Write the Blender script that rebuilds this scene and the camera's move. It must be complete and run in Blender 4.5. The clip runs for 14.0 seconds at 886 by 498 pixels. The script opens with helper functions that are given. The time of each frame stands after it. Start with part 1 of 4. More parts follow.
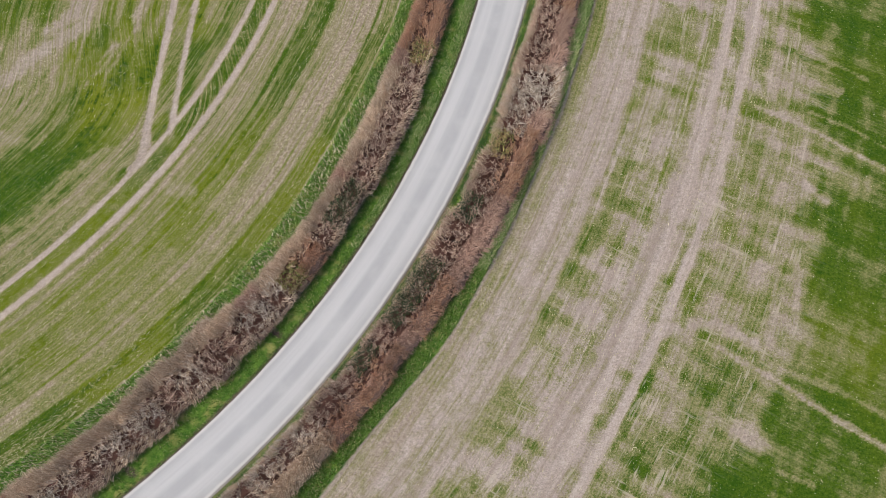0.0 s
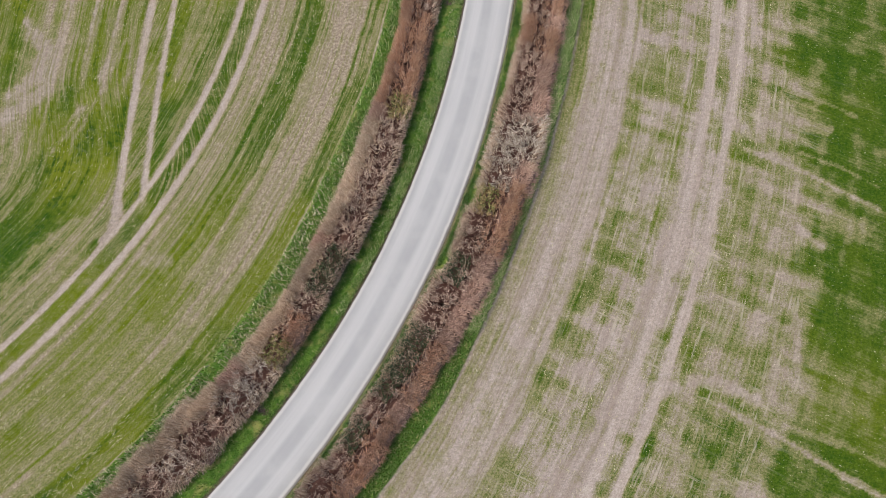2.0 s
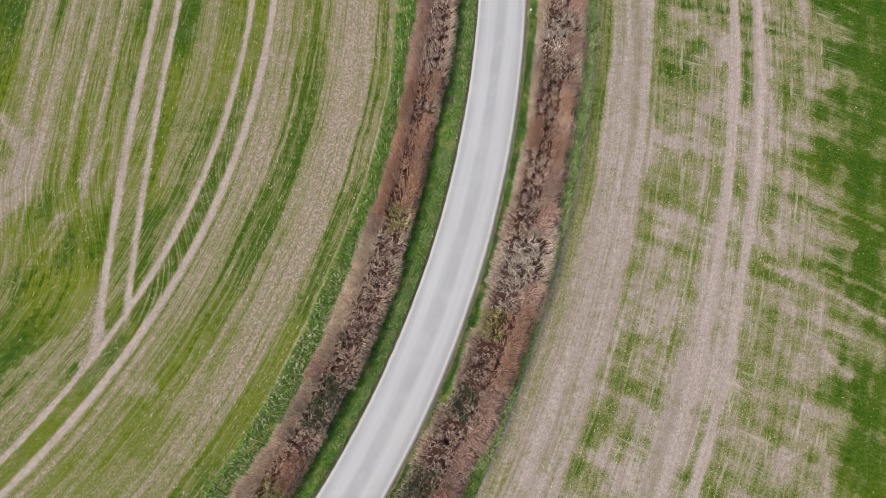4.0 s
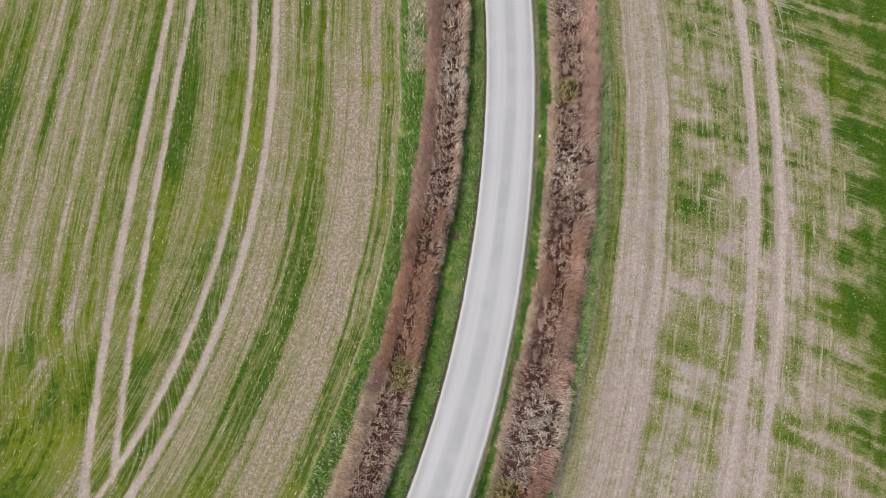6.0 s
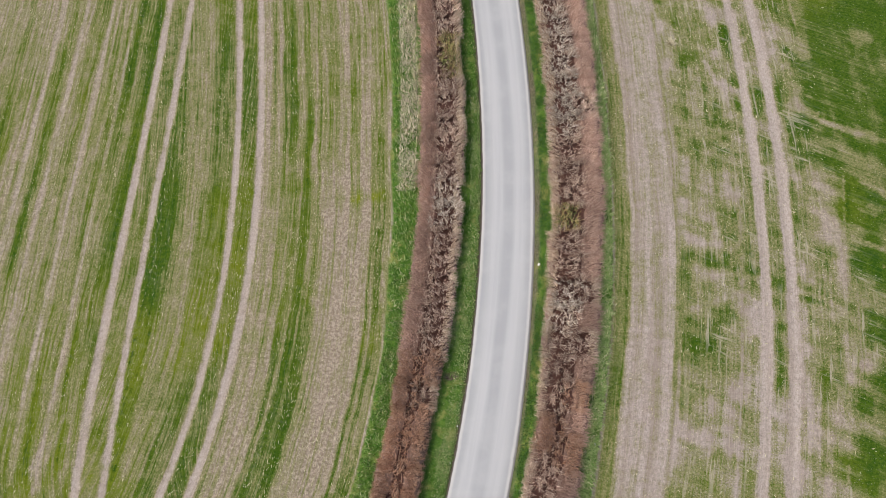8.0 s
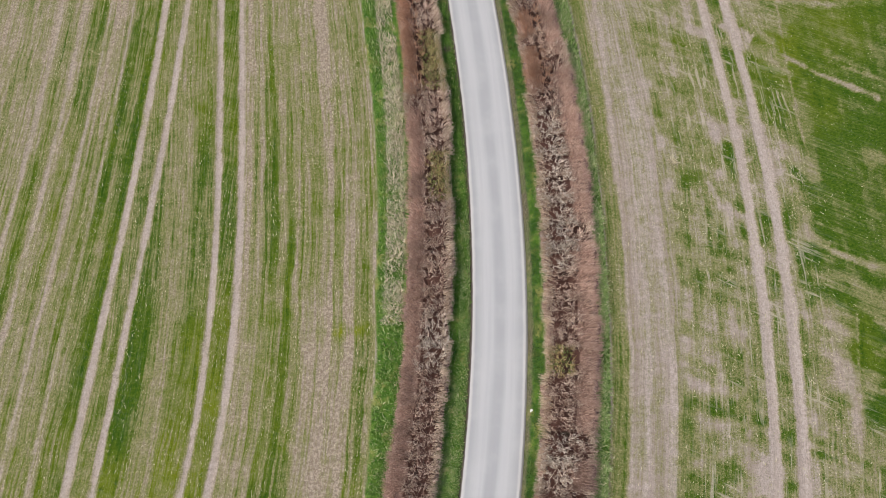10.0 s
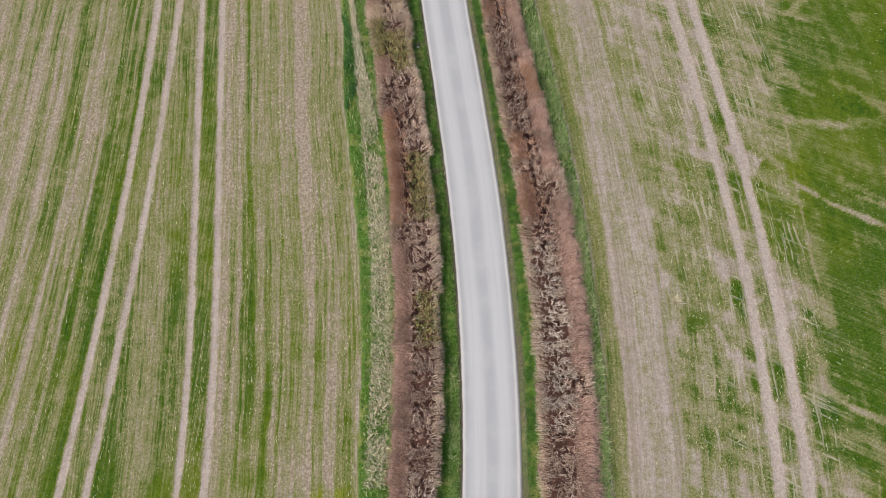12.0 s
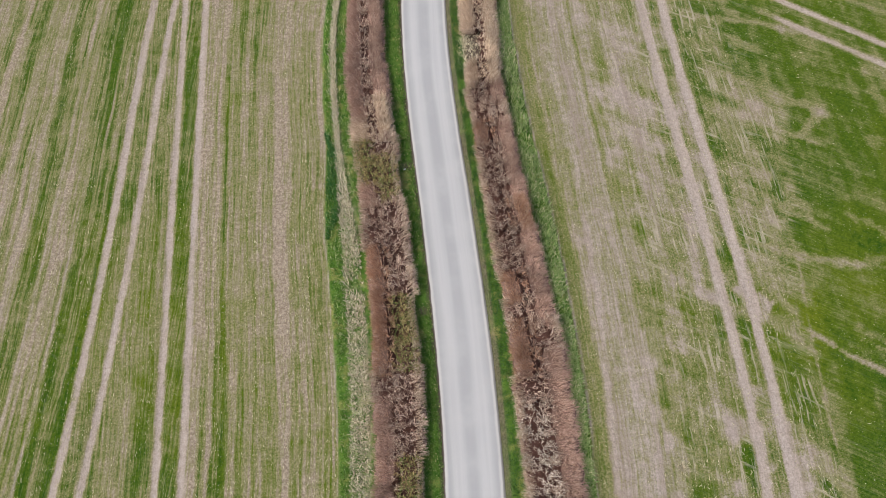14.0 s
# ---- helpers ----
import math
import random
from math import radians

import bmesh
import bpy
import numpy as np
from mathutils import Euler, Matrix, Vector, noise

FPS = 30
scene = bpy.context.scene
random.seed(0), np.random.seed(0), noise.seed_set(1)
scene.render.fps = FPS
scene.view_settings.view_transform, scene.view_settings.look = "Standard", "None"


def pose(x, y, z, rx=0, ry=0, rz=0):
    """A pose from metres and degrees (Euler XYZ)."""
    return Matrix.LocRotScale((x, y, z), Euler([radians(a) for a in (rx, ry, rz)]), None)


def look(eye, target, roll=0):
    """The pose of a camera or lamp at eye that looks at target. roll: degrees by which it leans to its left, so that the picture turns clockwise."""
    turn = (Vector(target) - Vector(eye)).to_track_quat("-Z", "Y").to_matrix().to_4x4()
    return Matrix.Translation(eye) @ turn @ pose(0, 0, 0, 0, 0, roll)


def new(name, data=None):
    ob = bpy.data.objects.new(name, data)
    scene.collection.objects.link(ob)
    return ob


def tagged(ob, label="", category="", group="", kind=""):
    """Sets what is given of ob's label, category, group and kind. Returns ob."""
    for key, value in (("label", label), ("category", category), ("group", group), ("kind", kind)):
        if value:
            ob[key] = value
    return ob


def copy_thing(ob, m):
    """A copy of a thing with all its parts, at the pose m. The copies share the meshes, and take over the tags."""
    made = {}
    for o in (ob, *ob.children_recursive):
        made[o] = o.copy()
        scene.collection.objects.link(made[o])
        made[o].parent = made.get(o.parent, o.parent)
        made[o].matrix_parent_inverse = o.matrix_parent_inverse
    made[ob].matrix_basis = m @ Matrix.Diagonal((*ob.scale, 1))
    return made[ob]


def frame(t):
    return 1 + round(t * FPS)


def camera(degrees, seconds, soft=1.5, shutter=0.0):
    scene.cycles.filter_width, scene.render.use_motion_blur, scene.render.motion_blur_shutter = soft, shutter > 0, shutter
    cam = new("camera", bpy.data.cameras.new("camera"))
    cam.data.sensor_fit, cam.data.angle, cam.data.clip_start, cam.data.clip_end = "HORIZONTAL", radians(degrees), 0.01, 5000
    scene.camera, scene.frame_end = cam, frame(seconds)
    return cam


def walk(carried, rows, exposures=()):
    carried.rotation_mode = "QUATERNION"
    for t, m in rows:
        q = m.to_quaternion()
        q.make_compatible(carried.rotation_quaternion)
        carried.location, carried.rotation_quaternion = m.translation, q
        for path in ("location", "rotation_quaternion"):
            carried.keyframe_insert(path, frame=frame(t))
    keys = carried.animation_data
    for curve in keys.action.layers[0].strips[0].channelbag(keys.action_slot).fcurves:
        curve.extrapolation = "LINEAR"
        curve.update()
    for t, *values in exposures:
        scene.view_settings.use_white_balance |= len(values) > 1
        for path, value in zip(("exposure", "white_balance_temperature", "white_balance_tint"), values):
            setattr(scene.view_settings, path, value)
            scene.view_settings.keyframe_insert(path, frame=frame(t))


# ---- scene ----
# camera: a drone about 48 m up, flying along the lane and slowly raising its view
cam = camera(68.45, 14.0, soft=0.72)
ROWS = [
    (0.0, 0.000, -0.000, 48.300, 18.057, 4.144, 0.000),
    (0.5, 0.002, 0.699, 48.295, 17.955, 4.180, 0.028),
    (1.0, 0.065, 1.699, 48.250, 18.009, 4.160, -0.475),
    (1.5, 0.285, 3.177, 48.132, 17.930, 4.037, -2.979),
    (2.0, 0.177, 4.958, 48.082, 17.997, 3.980, -2.886),
    (2.5, 0.109, 7.096, 48.017, 18.057, 3.964, -2.485),
    (3.0, 0.166, 9.398, 48.010, 18.084, 3.927, -3.095),
    (5.5, -0.315, 23.589, 48.636, 18.021, 3.158, -3.633),
    (6.0, -0.170, 26.524, 49.078, 18.002, 3.086, -3.708),
    (6.5, 0.108, 29.152, 49.358, 18.191, 3.119, -3.655),
    (7.0, 0.415, 31.878, 49.400, 18.202, 3.146, -3.665),
    (7.5, 0.777, 34.638, 49.361, 18.153, 3.146, -3.667),
    (8.0, 1.019, 37.298, 49.288, 18.260, 3.014, -3.686),
    (10.5, 3.382, 50.355, 49.477, 19.193, 3.324, -3.397),
    (11.0, 3.662, 53.097, 49.470, 19.419, 3.225, -3.446),
    (11.5, 3.999, 55.798, 49.409, 19.761, 3.171, -3.471),
    (12.0, 4.320, 58.511, 49.357, 20.122, 3.082, -3.506),
    (12.5, 4.788, 61.163, 49.364, 20.485, 3.144, -3.414),
    (13.0, 5.276, 63.878, 49.324, 20.831, 3.211, -3.378),
    (13.5, 5.769, 66.615, 49.293, 21.180, 3.264, -3.320),
    (14.0, 6.282, 69.429, 49.330, 21.401, 3.309, -3.289),
]
walk(cam, [(t, pose(x, y, z, rx, ry, rz)) for t, x, y, z, rx, ry, rz in ROWS])

# ---- world, sun ----
SUN_DIR = Vector((-0.85, -0.25, 1.4)).normalized()
world = bpy.data.worlds.new("overcast_sky")
scene.world = world
world.use_nodes = True
wn = world.node_tree.nodes
sky = wn.new("ShaderNodeTexSky")
sky.sky_type, sky.sun_disc = "NISHITA", False
sky.sun_elevation = math.asin(SUN_DIR.z)
sky.sun_rotation = math.atan2(SUN_DIR.x, SUN_DIR.y)
sky.air_density, sky.dust_density, sky.ozone_density = 1.0, 4.0, 1.0
world.node_tree.links.new(sky.outputs[0], wn["Background"].inputs[0])
wn["Background"].inputs[1].default_value = 0.13
sun = new("sun", bpy.data.lights.new("sun", "SUN"))
sun.data.energy, sun.data.angle, sun.data.color = 1.85, radians(14), (1.0, 0.925, 0.86)
sun.matrix_world = look(SUN_DIR * 100, (0, 0, 0))
scene.view_settings.exposure = 0.25


# ---- node helpers ----
class Mat:
    """A small wrapper for building a procedural material."""

    def __init__(self, name, rough=0.9):
        self.m = bpy.data.materials.new(name)
        self.m.use_nodes = True
        self.t = self.m.node_tree
        self.b = self.t.nodes["Principled BSDF"]
        self.b.inputs["Roughness"].default_value = rough
        self.b.inputs["Specular IOR Level"].default_value = 0.25

    def put(self, sock, v):
        if isinstance(v, bpy.types.NodeSocket):
            self.t.links.new(v, sock)
        elif v is not None:
            sock.default_value = v

    def attr(self, name, out="Fac"):
        n = self.t.nodes.new("ShaderNodeAttribute")
        n.attribute_name = name
        return n.outputs[out]

    def pos(self):
        return self.t.nodes.new("ShaderNodeNewGeometry").outputs["Position"]

    def island(self):
        return self.t.nodes.new("ShaderNodeNewGeometry").outputs["Random Per Island"]

    def objrand(self):
        return self.t.nodes.new("ShaderNodeObjectInfo").outputs["Random"]

    def scaled(self, vec, s):
        n = self.t.nodes.new("ShaderNodeVectorMath")
        n.operation = "MULTIPLY"
        self.put(n.inputs[0], vec)
        n.inputs[1].default_value = s
        return n.outputs[0]

    def noise(self, vec, scale, detail=3.0, rough=0.55):
        n = self.t.nodes.new("ShaderNodeTexNoise")
        self.put(n.inputs["Vector"], vec)
        n.inputs["Scale"].default_value = scale
        n.inputs["Detail"].default_value = detail
        n.inputs["Roughness"].default_value = rough
        return n.outputs["Fac"]

    def math(self, op, a, b=None, c=None):
        n = self.t.nodes.new("ShaderNodeMath")
        n.operation = op
        for i, v in enumerate((a, b, c)):
            self.put(n.inputs[i], v)
        return n.outputs[0]

    def step(self, v, lo, hi, a=0.0, b=1.0):
        n = self.t.nodes.new("ShaderNodeMapRange")
        n.interpolation_type = "SMOOTHSTEP"
        self.put(n.inputs["Value"], v)
        for k, w in (("From Min", lo), ("From Max", hi), ("To Min", a), ("To Max", b)):
            n.inputs[k].default_value = w
        return n.outputs["Result"]

    def mix(self, f, a, b):
        n = self.t.nodes.new("ShaderNodeMix")
        n.data_type = "RGBA"
        self.put(n.inputs[0], f)
        self.put(n.inputs[6], (*a, 1) if isinstance(a, tuple) else a)
        self.put(n.inputs[7], (*b, 1) if isinstance(b, tuple) else b)
        return n.outputs[2]

    def bump(self, h, strength, dist):
        n = self.t.nodes.new("ShaderNodeBump")
        n.inputs["Strength"].default_value = strength
        n.inputs["Distance"].default_value = dist
        self.put(n.inputs["Height"], h)
        self.put(self.b.inputs["Normal"], n.outputs[0])

    def colour(self, c):
        self.put(self.b.inputs["Base Color"], (*c, 1) if isinstance(c, tuple) else c)
        return self.m


def field_material():
    k = Mat("field_soil_and_crop", 0.95)
    k.b.inputs["Specular IOR Level"].default_value = 0.08
    p, row = k.pos(), k.attr("row", "Vector")
    streak = k.noise(k.scaled(row, (4.2, 0.16, 1.0)), 1.0, 4.0, 0.65)
    tuft = k.noise(p, 1.9, 5.0, 0.62)
    grain = k.noise(p, 9.0, 4.0, 0.7)
    amp = k.math("MULTIPLY_ADD", k.attr("straw"), 1.05, 0.45)
    g = k.math("ADD", k.attr("green"), k.math("MULTIPLY", amp, k.math("SUBTRACT", streak, 0.5)))
    g = k.math("ADD", g, k.math("MULTIPLY_ADD", tuft, 0.62, -0.31))
    gamp = k.math("MULTIPLY_ADD", k.attr("web"), 1.1, 0.50)
    g = k.math("ADD", g, k.math("MULTIPLY", gamp, k.math("SUBTRACT", grain, 0.5)))
    hair = k.noise(k.scaled(row, (5.2, 0.13, 1.0)), 1.0, 2.5, 0.6)
    g = k.math("ADD", g, k.math("MULTIPLY", k.math("MULTIPLY_ADD", k.attr("straw"), 1.25, 0.20), k.math("SUBTRACT", hair, 0.5)))
    clod = k.noise(k.scaled(row, (9.0, 4.0, 1.0)), 1.0, 3.0, 0.7)
    crumb = k.noise(p, 4.2, 5.0, 0.78)
    soil = k.mix(k.step(crumb, 0.36, 0.66), (0.195, 0.154, 0.112), (0.440, 0.368, 0.282))
    bare = k.mix(k.step(k.math("MULTIPLY_ADD", crumb, 0.6, k.math("MULTIPLY", clod, 0.4)), 0.36, 0.64), (0.290, 0.240, 0.205), (0.480, 0.412, 0.362))
    band_ = k.noise(k.scaled(row, (1.3, 0.035, 1.0)), 1.0, 5.0, 0.72)
    bare = k.mix(k.step(band_, 0.40, 0.64, 0.0, 0.72), bare, (0.262, 0.212, 0.172))
    bare = k.mix(k.step(tuft, 0.44, 0.70, 0.0, 0.30), bare, (0.245, 0.196, 0.155))
    soil = k.mix(k.step(tuft, 0.44, 0.68, 0.0, 0.5), soil, (0.232, 0.187, 0.132))
    soil = k.mix(k.attr("bare"), soil, bare)
    soil = k.mix(k.math("MULTIPLY", k.attr("track"), k.step(clod, 0.30, 0.65, 0.10, 0.75)), soil, (0.500, 0.435, 0.370))
    thin_crop = k.mix(k.step(k.noise(p, 6.0, 4.0, 0.7), 0.32, 0.68), (0.112, 0.124, 0.036), (0.264, 0.254, 0.115))
    leaf = k.mix(k.step(k.noise(p, 5.2, 4.0, 0.7), 0.32, 0.68), (0.026, 0.068, 0.004), (0.080, 0.132, 0.011))
    leaf = k.mix(k.attr("yellow"), leaf, (0.165, 0.190, 0.012))
    col = k.mix(k.step(g, -0.02, 0.60), soil, thin_crop)
    col = k.mix(k.step(g, 0.50, 0.98), col, leaf)
    col = k.mix(k.math("MULTIPLY", k.step(g, 0.90, 1.45, 0.0, 1.0), k.step(tuft, 0.35, 0.62, 0.3, 0.95)), col, (0.022, 0.068, 0.004))
    fleck = k.noise(k.scaled(row, (15.0, 0.85, 1.0)), 1.0, 2.0, 0.6)
    thin = k.noise(k.scaled(row, (2.4, 0.16, 1.0)), 1.0, 3.0, 0.7)
    fl = k.math("MULTIPLY", k.step(fleck, 0.52, 0.61), k.step(thin, 0.50, 0.66, 0.03, 1.0))
    fl = k.math("MULTIPLY", fl, k.attr("straw"))
    col = k.mix(k.math("MULTIPLY", fl, 0.25), col, (0.52, 0.46, 0.30))
    speck = k.step(k.noise(p, 6.2, 2.5, 0.6), 0.64, 0.72)
    speck = k.math("MULTIPLY", speck, k.step(k.noise(p, 0.7, 3.0, 0.6), 0.35, 0.65, 0.05, 0.85))
    col = k.mix(speck, col, (0.56, 0.51, 0.38))
    sl = k.attr("slant", "Vector")
    t1 = k.step(k.noise(k.scaled(row, (3.4, 0.22, 1.0)), 1.0, 3.0, 0.65), 0.55, 0.63)
    t2 = k.step(k.noise(k.scaled(sl, (2.6, 0.26, 1.0)), 1.0, 3.0, 0.65), 0.55, 0.63)
    t2 = k.math("MULTIPLY", t2, k.step(k.noise(k.scaled(sl, (0.32, 0.08, 1.0)), 1.0, 3.0, 0.6), 0.42, 0.60))
    lace = k.math("MULTIPLY", k.math("MAXIMUM", t1, t2), k.step(k.noise(p, 0.30, 3.0, 0.6), 0.36, 0.60, 0.15, 0.85))
    col = k.mix(k.math("MULTIPLY", k.math("MULTIPLY", lace, k.attr("web")), k.step(grain, 0.30, 0.62, 0.25, 0.9)), col, (0.455, 0.400, 0.315))
    vg = k.mix(k.step(k.noise(p, 2.3, 5.0, 0.7), 0.32, 0.68), (0.040, 0.110, 0.014), (0.120, 0.215, 0.036))
    vg = k.mix(k.step(k.noise(p, 0.8, 4.0, 0.6), 0.50, 0.70), vg, (0.26, 0.27, 0.085))
    vg = k.mix(k.math("MULTIPLY", k.attr("dry"), k.step(k.noise(p, 1.6, 4.0, 0.7), 0.36, 0.60, 0.0, 0.9)), vg, (0.56, 0.52, 0.34))
    col = k.mix(k.attr("verge"), col, vg)
    col = k.mix(k.attr("litter"), col, k.mix(k.step(grain, 0.3, 0.7), (0.045, 0.034, 0.026), (0.20, 0.155, 0.12)))
    k.bump(k.math("ADD", grain, k.math("MULTIPLY", tuft, 1.5)), 0.85, 0.08)
    return k.colour(col)


def road_material():
    k = Mat("worn_grey_asphalt", 0.85)
    p, row = k.pos(), k.attr("row", "Vector")
    sep = k.t.nodes.new("ShaderNodeSeparateXYZ")
    k.put(sep.inputs[0], row)
    wander = k.noise(k.scaled(row, (0.5, 0.05, 1.0)), 1.0, 2.0)
    d = k.math("ADD", sep.outputs[0], k.math("MULTIPLY_ADD", wander, 0.7, -0.35))
    a = k.math("ABSOLUTE", d)
    track = k.math("MULTIPLY", k.step(a, 0.25, 0.75), k.step(a, 1.15, 1.75, 1.0, 0.0))
    col = k.mix(track, (0.362, 0.370, 0.369), (0.470, 0.478, 0.470))
    long_ = k.noise(k.scaled(row, (2.2, 0.06, 1.0)), 1.0, 3.0, 0.6)
    col = k.mix(k.step(long_, 0.35, 0.70, 0.0, 0.28), col, (0.318, 0.325, 0.331))
    blotch = k.noise(p, 0.35, 4.0, 0.6)
    col = k.mix(k.step(blotch, 0.42, 0.72, 0.0, 0.4), col, (0.485, 0.490, 0.478))
    chips = k.noise(p, 38.0, 2.0, 0.7)
    col = k.mix(k.step(chips, 0.3, 0.75, 0.0, 0.30), col, (0.32, 0.32, 0.33))
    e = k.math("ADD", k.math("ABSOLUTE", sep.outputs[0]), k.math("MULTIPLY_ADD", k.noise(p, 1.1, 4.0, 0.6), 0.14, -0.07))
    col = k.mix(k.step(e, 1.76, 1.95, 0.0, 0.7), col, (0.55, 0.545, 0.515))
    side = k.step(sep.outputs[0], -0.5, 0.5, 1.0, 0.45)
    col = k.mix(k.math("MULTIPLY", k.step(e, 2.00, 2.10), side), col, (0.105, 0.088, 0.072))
    k.bump(chips, 0.25, 0.01)
    return k.colour(col)


def twig_material(name, dark, light, pale):
    k = Mat(name, 0.8)
    r = k.island()
    c = k.mix(r, dark, light)
    c = k.mix(k.step(r, 0.58, 0.85, 0.0, 0.95), c, pale)
    c = k.mix(k.step(k.noise(k.pos(), 14.0, 3.0, 0.6), 0.45, 0.7, 0.0, 0.5), c, dark)
    shift = k.t.nodes.new("ShaderNodeHueSaturation")
    k.put(shift.inputs["Color"], c)
    k.put(shift.inputs["Value"], k.math("MULTIPLY_ADD", k.objrand(), 0.45, 0.78))
    return k.colour(shift.outputs[0])


def leaf_material(name, a, b, dry=None):
    k = Mat(name, 0.65)
    r = k.island()
    c = k.mix(r, a, b)
    if dry:
        c = k.mix(k.step(r, 0.82, 0.9), c, dry)
    c = k.mix(k.step(k.noise(k.pos(), 0.9, 3.0), 0.35, 0.7, 0.0, 0.5), c, a)
    return k.colour(c)


def plain_material(name, a, b, scale=12.0, rough=0.8, metal=0.0):
    k = Mat(name, rough)
    k.b.inputs["Metallic"].default_value = metal
    n = k.noise(k.pos(), scale, 4.0, 0.65)
    k.bump(n, 0.3, 0.01)
    return k.colour(k.mix(k.step(n, 0.3, 0.7), a, b))


FIELD, ROAD = field_material(), road_material()
BARK = plain_material("hedge_bark", (0.07, 0.055, 0.045), (0.17, 0.14, 0.11))
# dark core colour: the shade in gaps between twigs is painted into it
GAP_SHADE = plain_material("gap_shade_core", (0.032, 0.014, 0.010), (0.118, 0.056, 0.040), 18.0)
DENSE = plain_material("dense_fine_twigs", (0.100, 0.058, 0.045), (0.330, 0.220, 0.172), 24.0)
FAWN_DENSE = plain_material("dense_fawn_twigs", (0.185, 0.127, 0.088), (0.460, 0.345, 0.250), 24.0)
TWIGS = {
    "purple": twig_material("purple_brown_twigs", (0.320, 0.196, 0.148), (0.600, 0.415, 0.322), (0.72, 0.55, 0.44)),
    "grey": twig_material("lichen_grey_twigs", (0.195, 0.108, 0.078), (0.590, 0.445, 0.345), (0.88, 0.75, 0.60)),
    "rust": twig_material("rust_brown_twigs", (0.330, 0.175, 0.105), (0.580, 0.360, 0.235), (0.68, 0.50, 0.36)),
    "lichen": twig_material("pale_lichen_twigs", (0.240, 0.180, 0.135), (0.720, 0.630, 0.510), (0.95, 0.88, 0.75)),
    "olive": twig_material("olive_brown_twigs", (0.215, 0.150, 0.055), (0.500, 0.390, 0.175), (0.68, 0.58, 0.31)),
    "fawn": twig_material("fawn_brown_twigs", (0.390, 0.288, 0.200), (0.720, 0.570, 0.420), (0.86, 0.75, 0.59)),
}
IVY = leaf_material("dark_evergreen_leaves", (0.014, 0.028, 0.011), (0.055, 0.085, 0.028))
YOUNG = leaf_material("young_yellow_green_leaves", (0.085, 0.120, 0.025), (0.230, 0.270, 0.070))
BLADE = leaf_material("verge_grass", (0.066, 0.165, 0.019), (0.215, 0.340, 0.066), (0.44, 0.41, 0.20))
# darker copy of the verge grass, with shade put into its green
SHADE_BLADE = leaf_material("shade_tinted_verge_grass", (0.026, 0.085, 0.014), (0.085, 0.175, 0.034))
NETTLE = leaf_material("dark_rank_leaves", (0.028, 0.115, 0.020), (0.085, 0.230, 0.050))
RANK = leaf_material("rank_pale_grass", (0.130, 0.240, 0.050), (0.430, 0.510, 0.220), (0.60, 0.56, 0.36))
STALK = leaf_material("bleached_stubble", (0.31, 0.29, 0.15), (0.58, 0.53, 0.36))
STRAW = leaf_material("bleached_dry_grass", (0.44, 0.39, 0.26), (0.76, 0.70, 0.52))

# ---- the plan: every line runs along the lane, x as a function of y ----
CURVES = {
    "road_l": (1.324, -1.986, 3.797, -10.603, 8.034, 1.917),
    "road_r": (1.665, -1.842, 2.585, -9.842, 7.671, 6.179),
    "hedge_l_out": (3.671, -4.636, 1.937, -9.349, 9.014, -3.611),
    "hedge_l_in": (2.136, -2.734, 1.597, -8.948, 8.927, 0.217),
    "hedge_r_in": (1.894, -1.177, 1.563, -10.656, 8.662, 7.231),
    "hedge_r_out": (2.757, -0.977, -0.943, -10.380, 9.233, 11.565),
    "rut_r": (0.646, 0.153, 1.147, -9.376, 8.294, 24.077),
    "rut_a": (-0.295, -2.607, 12.235, -17.197, 7.861, -18.660),
    "rut_b": (1.351, -1.210, -3.175, 2.317, 4.972, -27.578),
}
Y0, Y1 = -9.0, 119.0


def line(name, y):
    """x of a line at y; beyond the stretch that is known it runs on straight."""
    c = CURVES[name]
    yc = np.clip(y, Y0, Y1)
    u = (yc - 50) / 50
    return np.polyval(c, u) + np.polyval(np.polyder(c), u) / 50 * (y - yc)


def slope(name, y):
    u = (np.clip(y, Y0, Y1) - 50) / 50
    return np.polyval(np.polyder(CURVES[name]), u) / 50


def road_mid(y):
    return (line("road_l", y) + line("road_r", y)) / 2


def road_cos(y):
    s = (slope("road_l", y) + slope("road_r", y)) / 2
    return 1 / np.sqrt(1 + s * s)


def sm(lo, hi, v):
    t = np.clip((v - lo) / (hi - lo), 0, 1)
    return t * t * (3 - 2 * t)


def band(v, lo, hi, soft):
    return sm(lo - soft, lo + soft, v) * (1 - sm(hi - soft, hi + soft, v))


TABLES = {}


def vn(x, y, seed):
    """Smooth value noise, 0 to 1."""
    if seed not in TABLES:
        TABLES[seed] = np.random.RandomState(seed).rand(256, 256)
    tab = TABLES[seed]
    ix, iy = np.floor(x).astype(int), np.floor(y).astype(int)
    fx, fy = x - ix, y - iy
    fx, fy = fx * fx * (3 - 2 * fx), fy * fy * (3 - 2 * fy)
    a, b = tab[ix & 255, iy & 255], tab[(ix + 1) & 255, iy & 255]
    c, d = tab[ix & 255, (iy + 1) & 255], tab[(ix + 1) & 255, (iy + 1) & 255]
    return (a * (1 - fx) + b * fx) * (1 - fy) + (c * (1 - fx) + d * fx) * fy


def fb(x, y, seed):
    return (vn(x, y, seed) + 0.5 * vn(2.1 * x + 7, 2.1 * y, seed + 1) + 0.25 * vn(4.3 * x, 4.3 * y + 3, seed + 2)) / 1.75


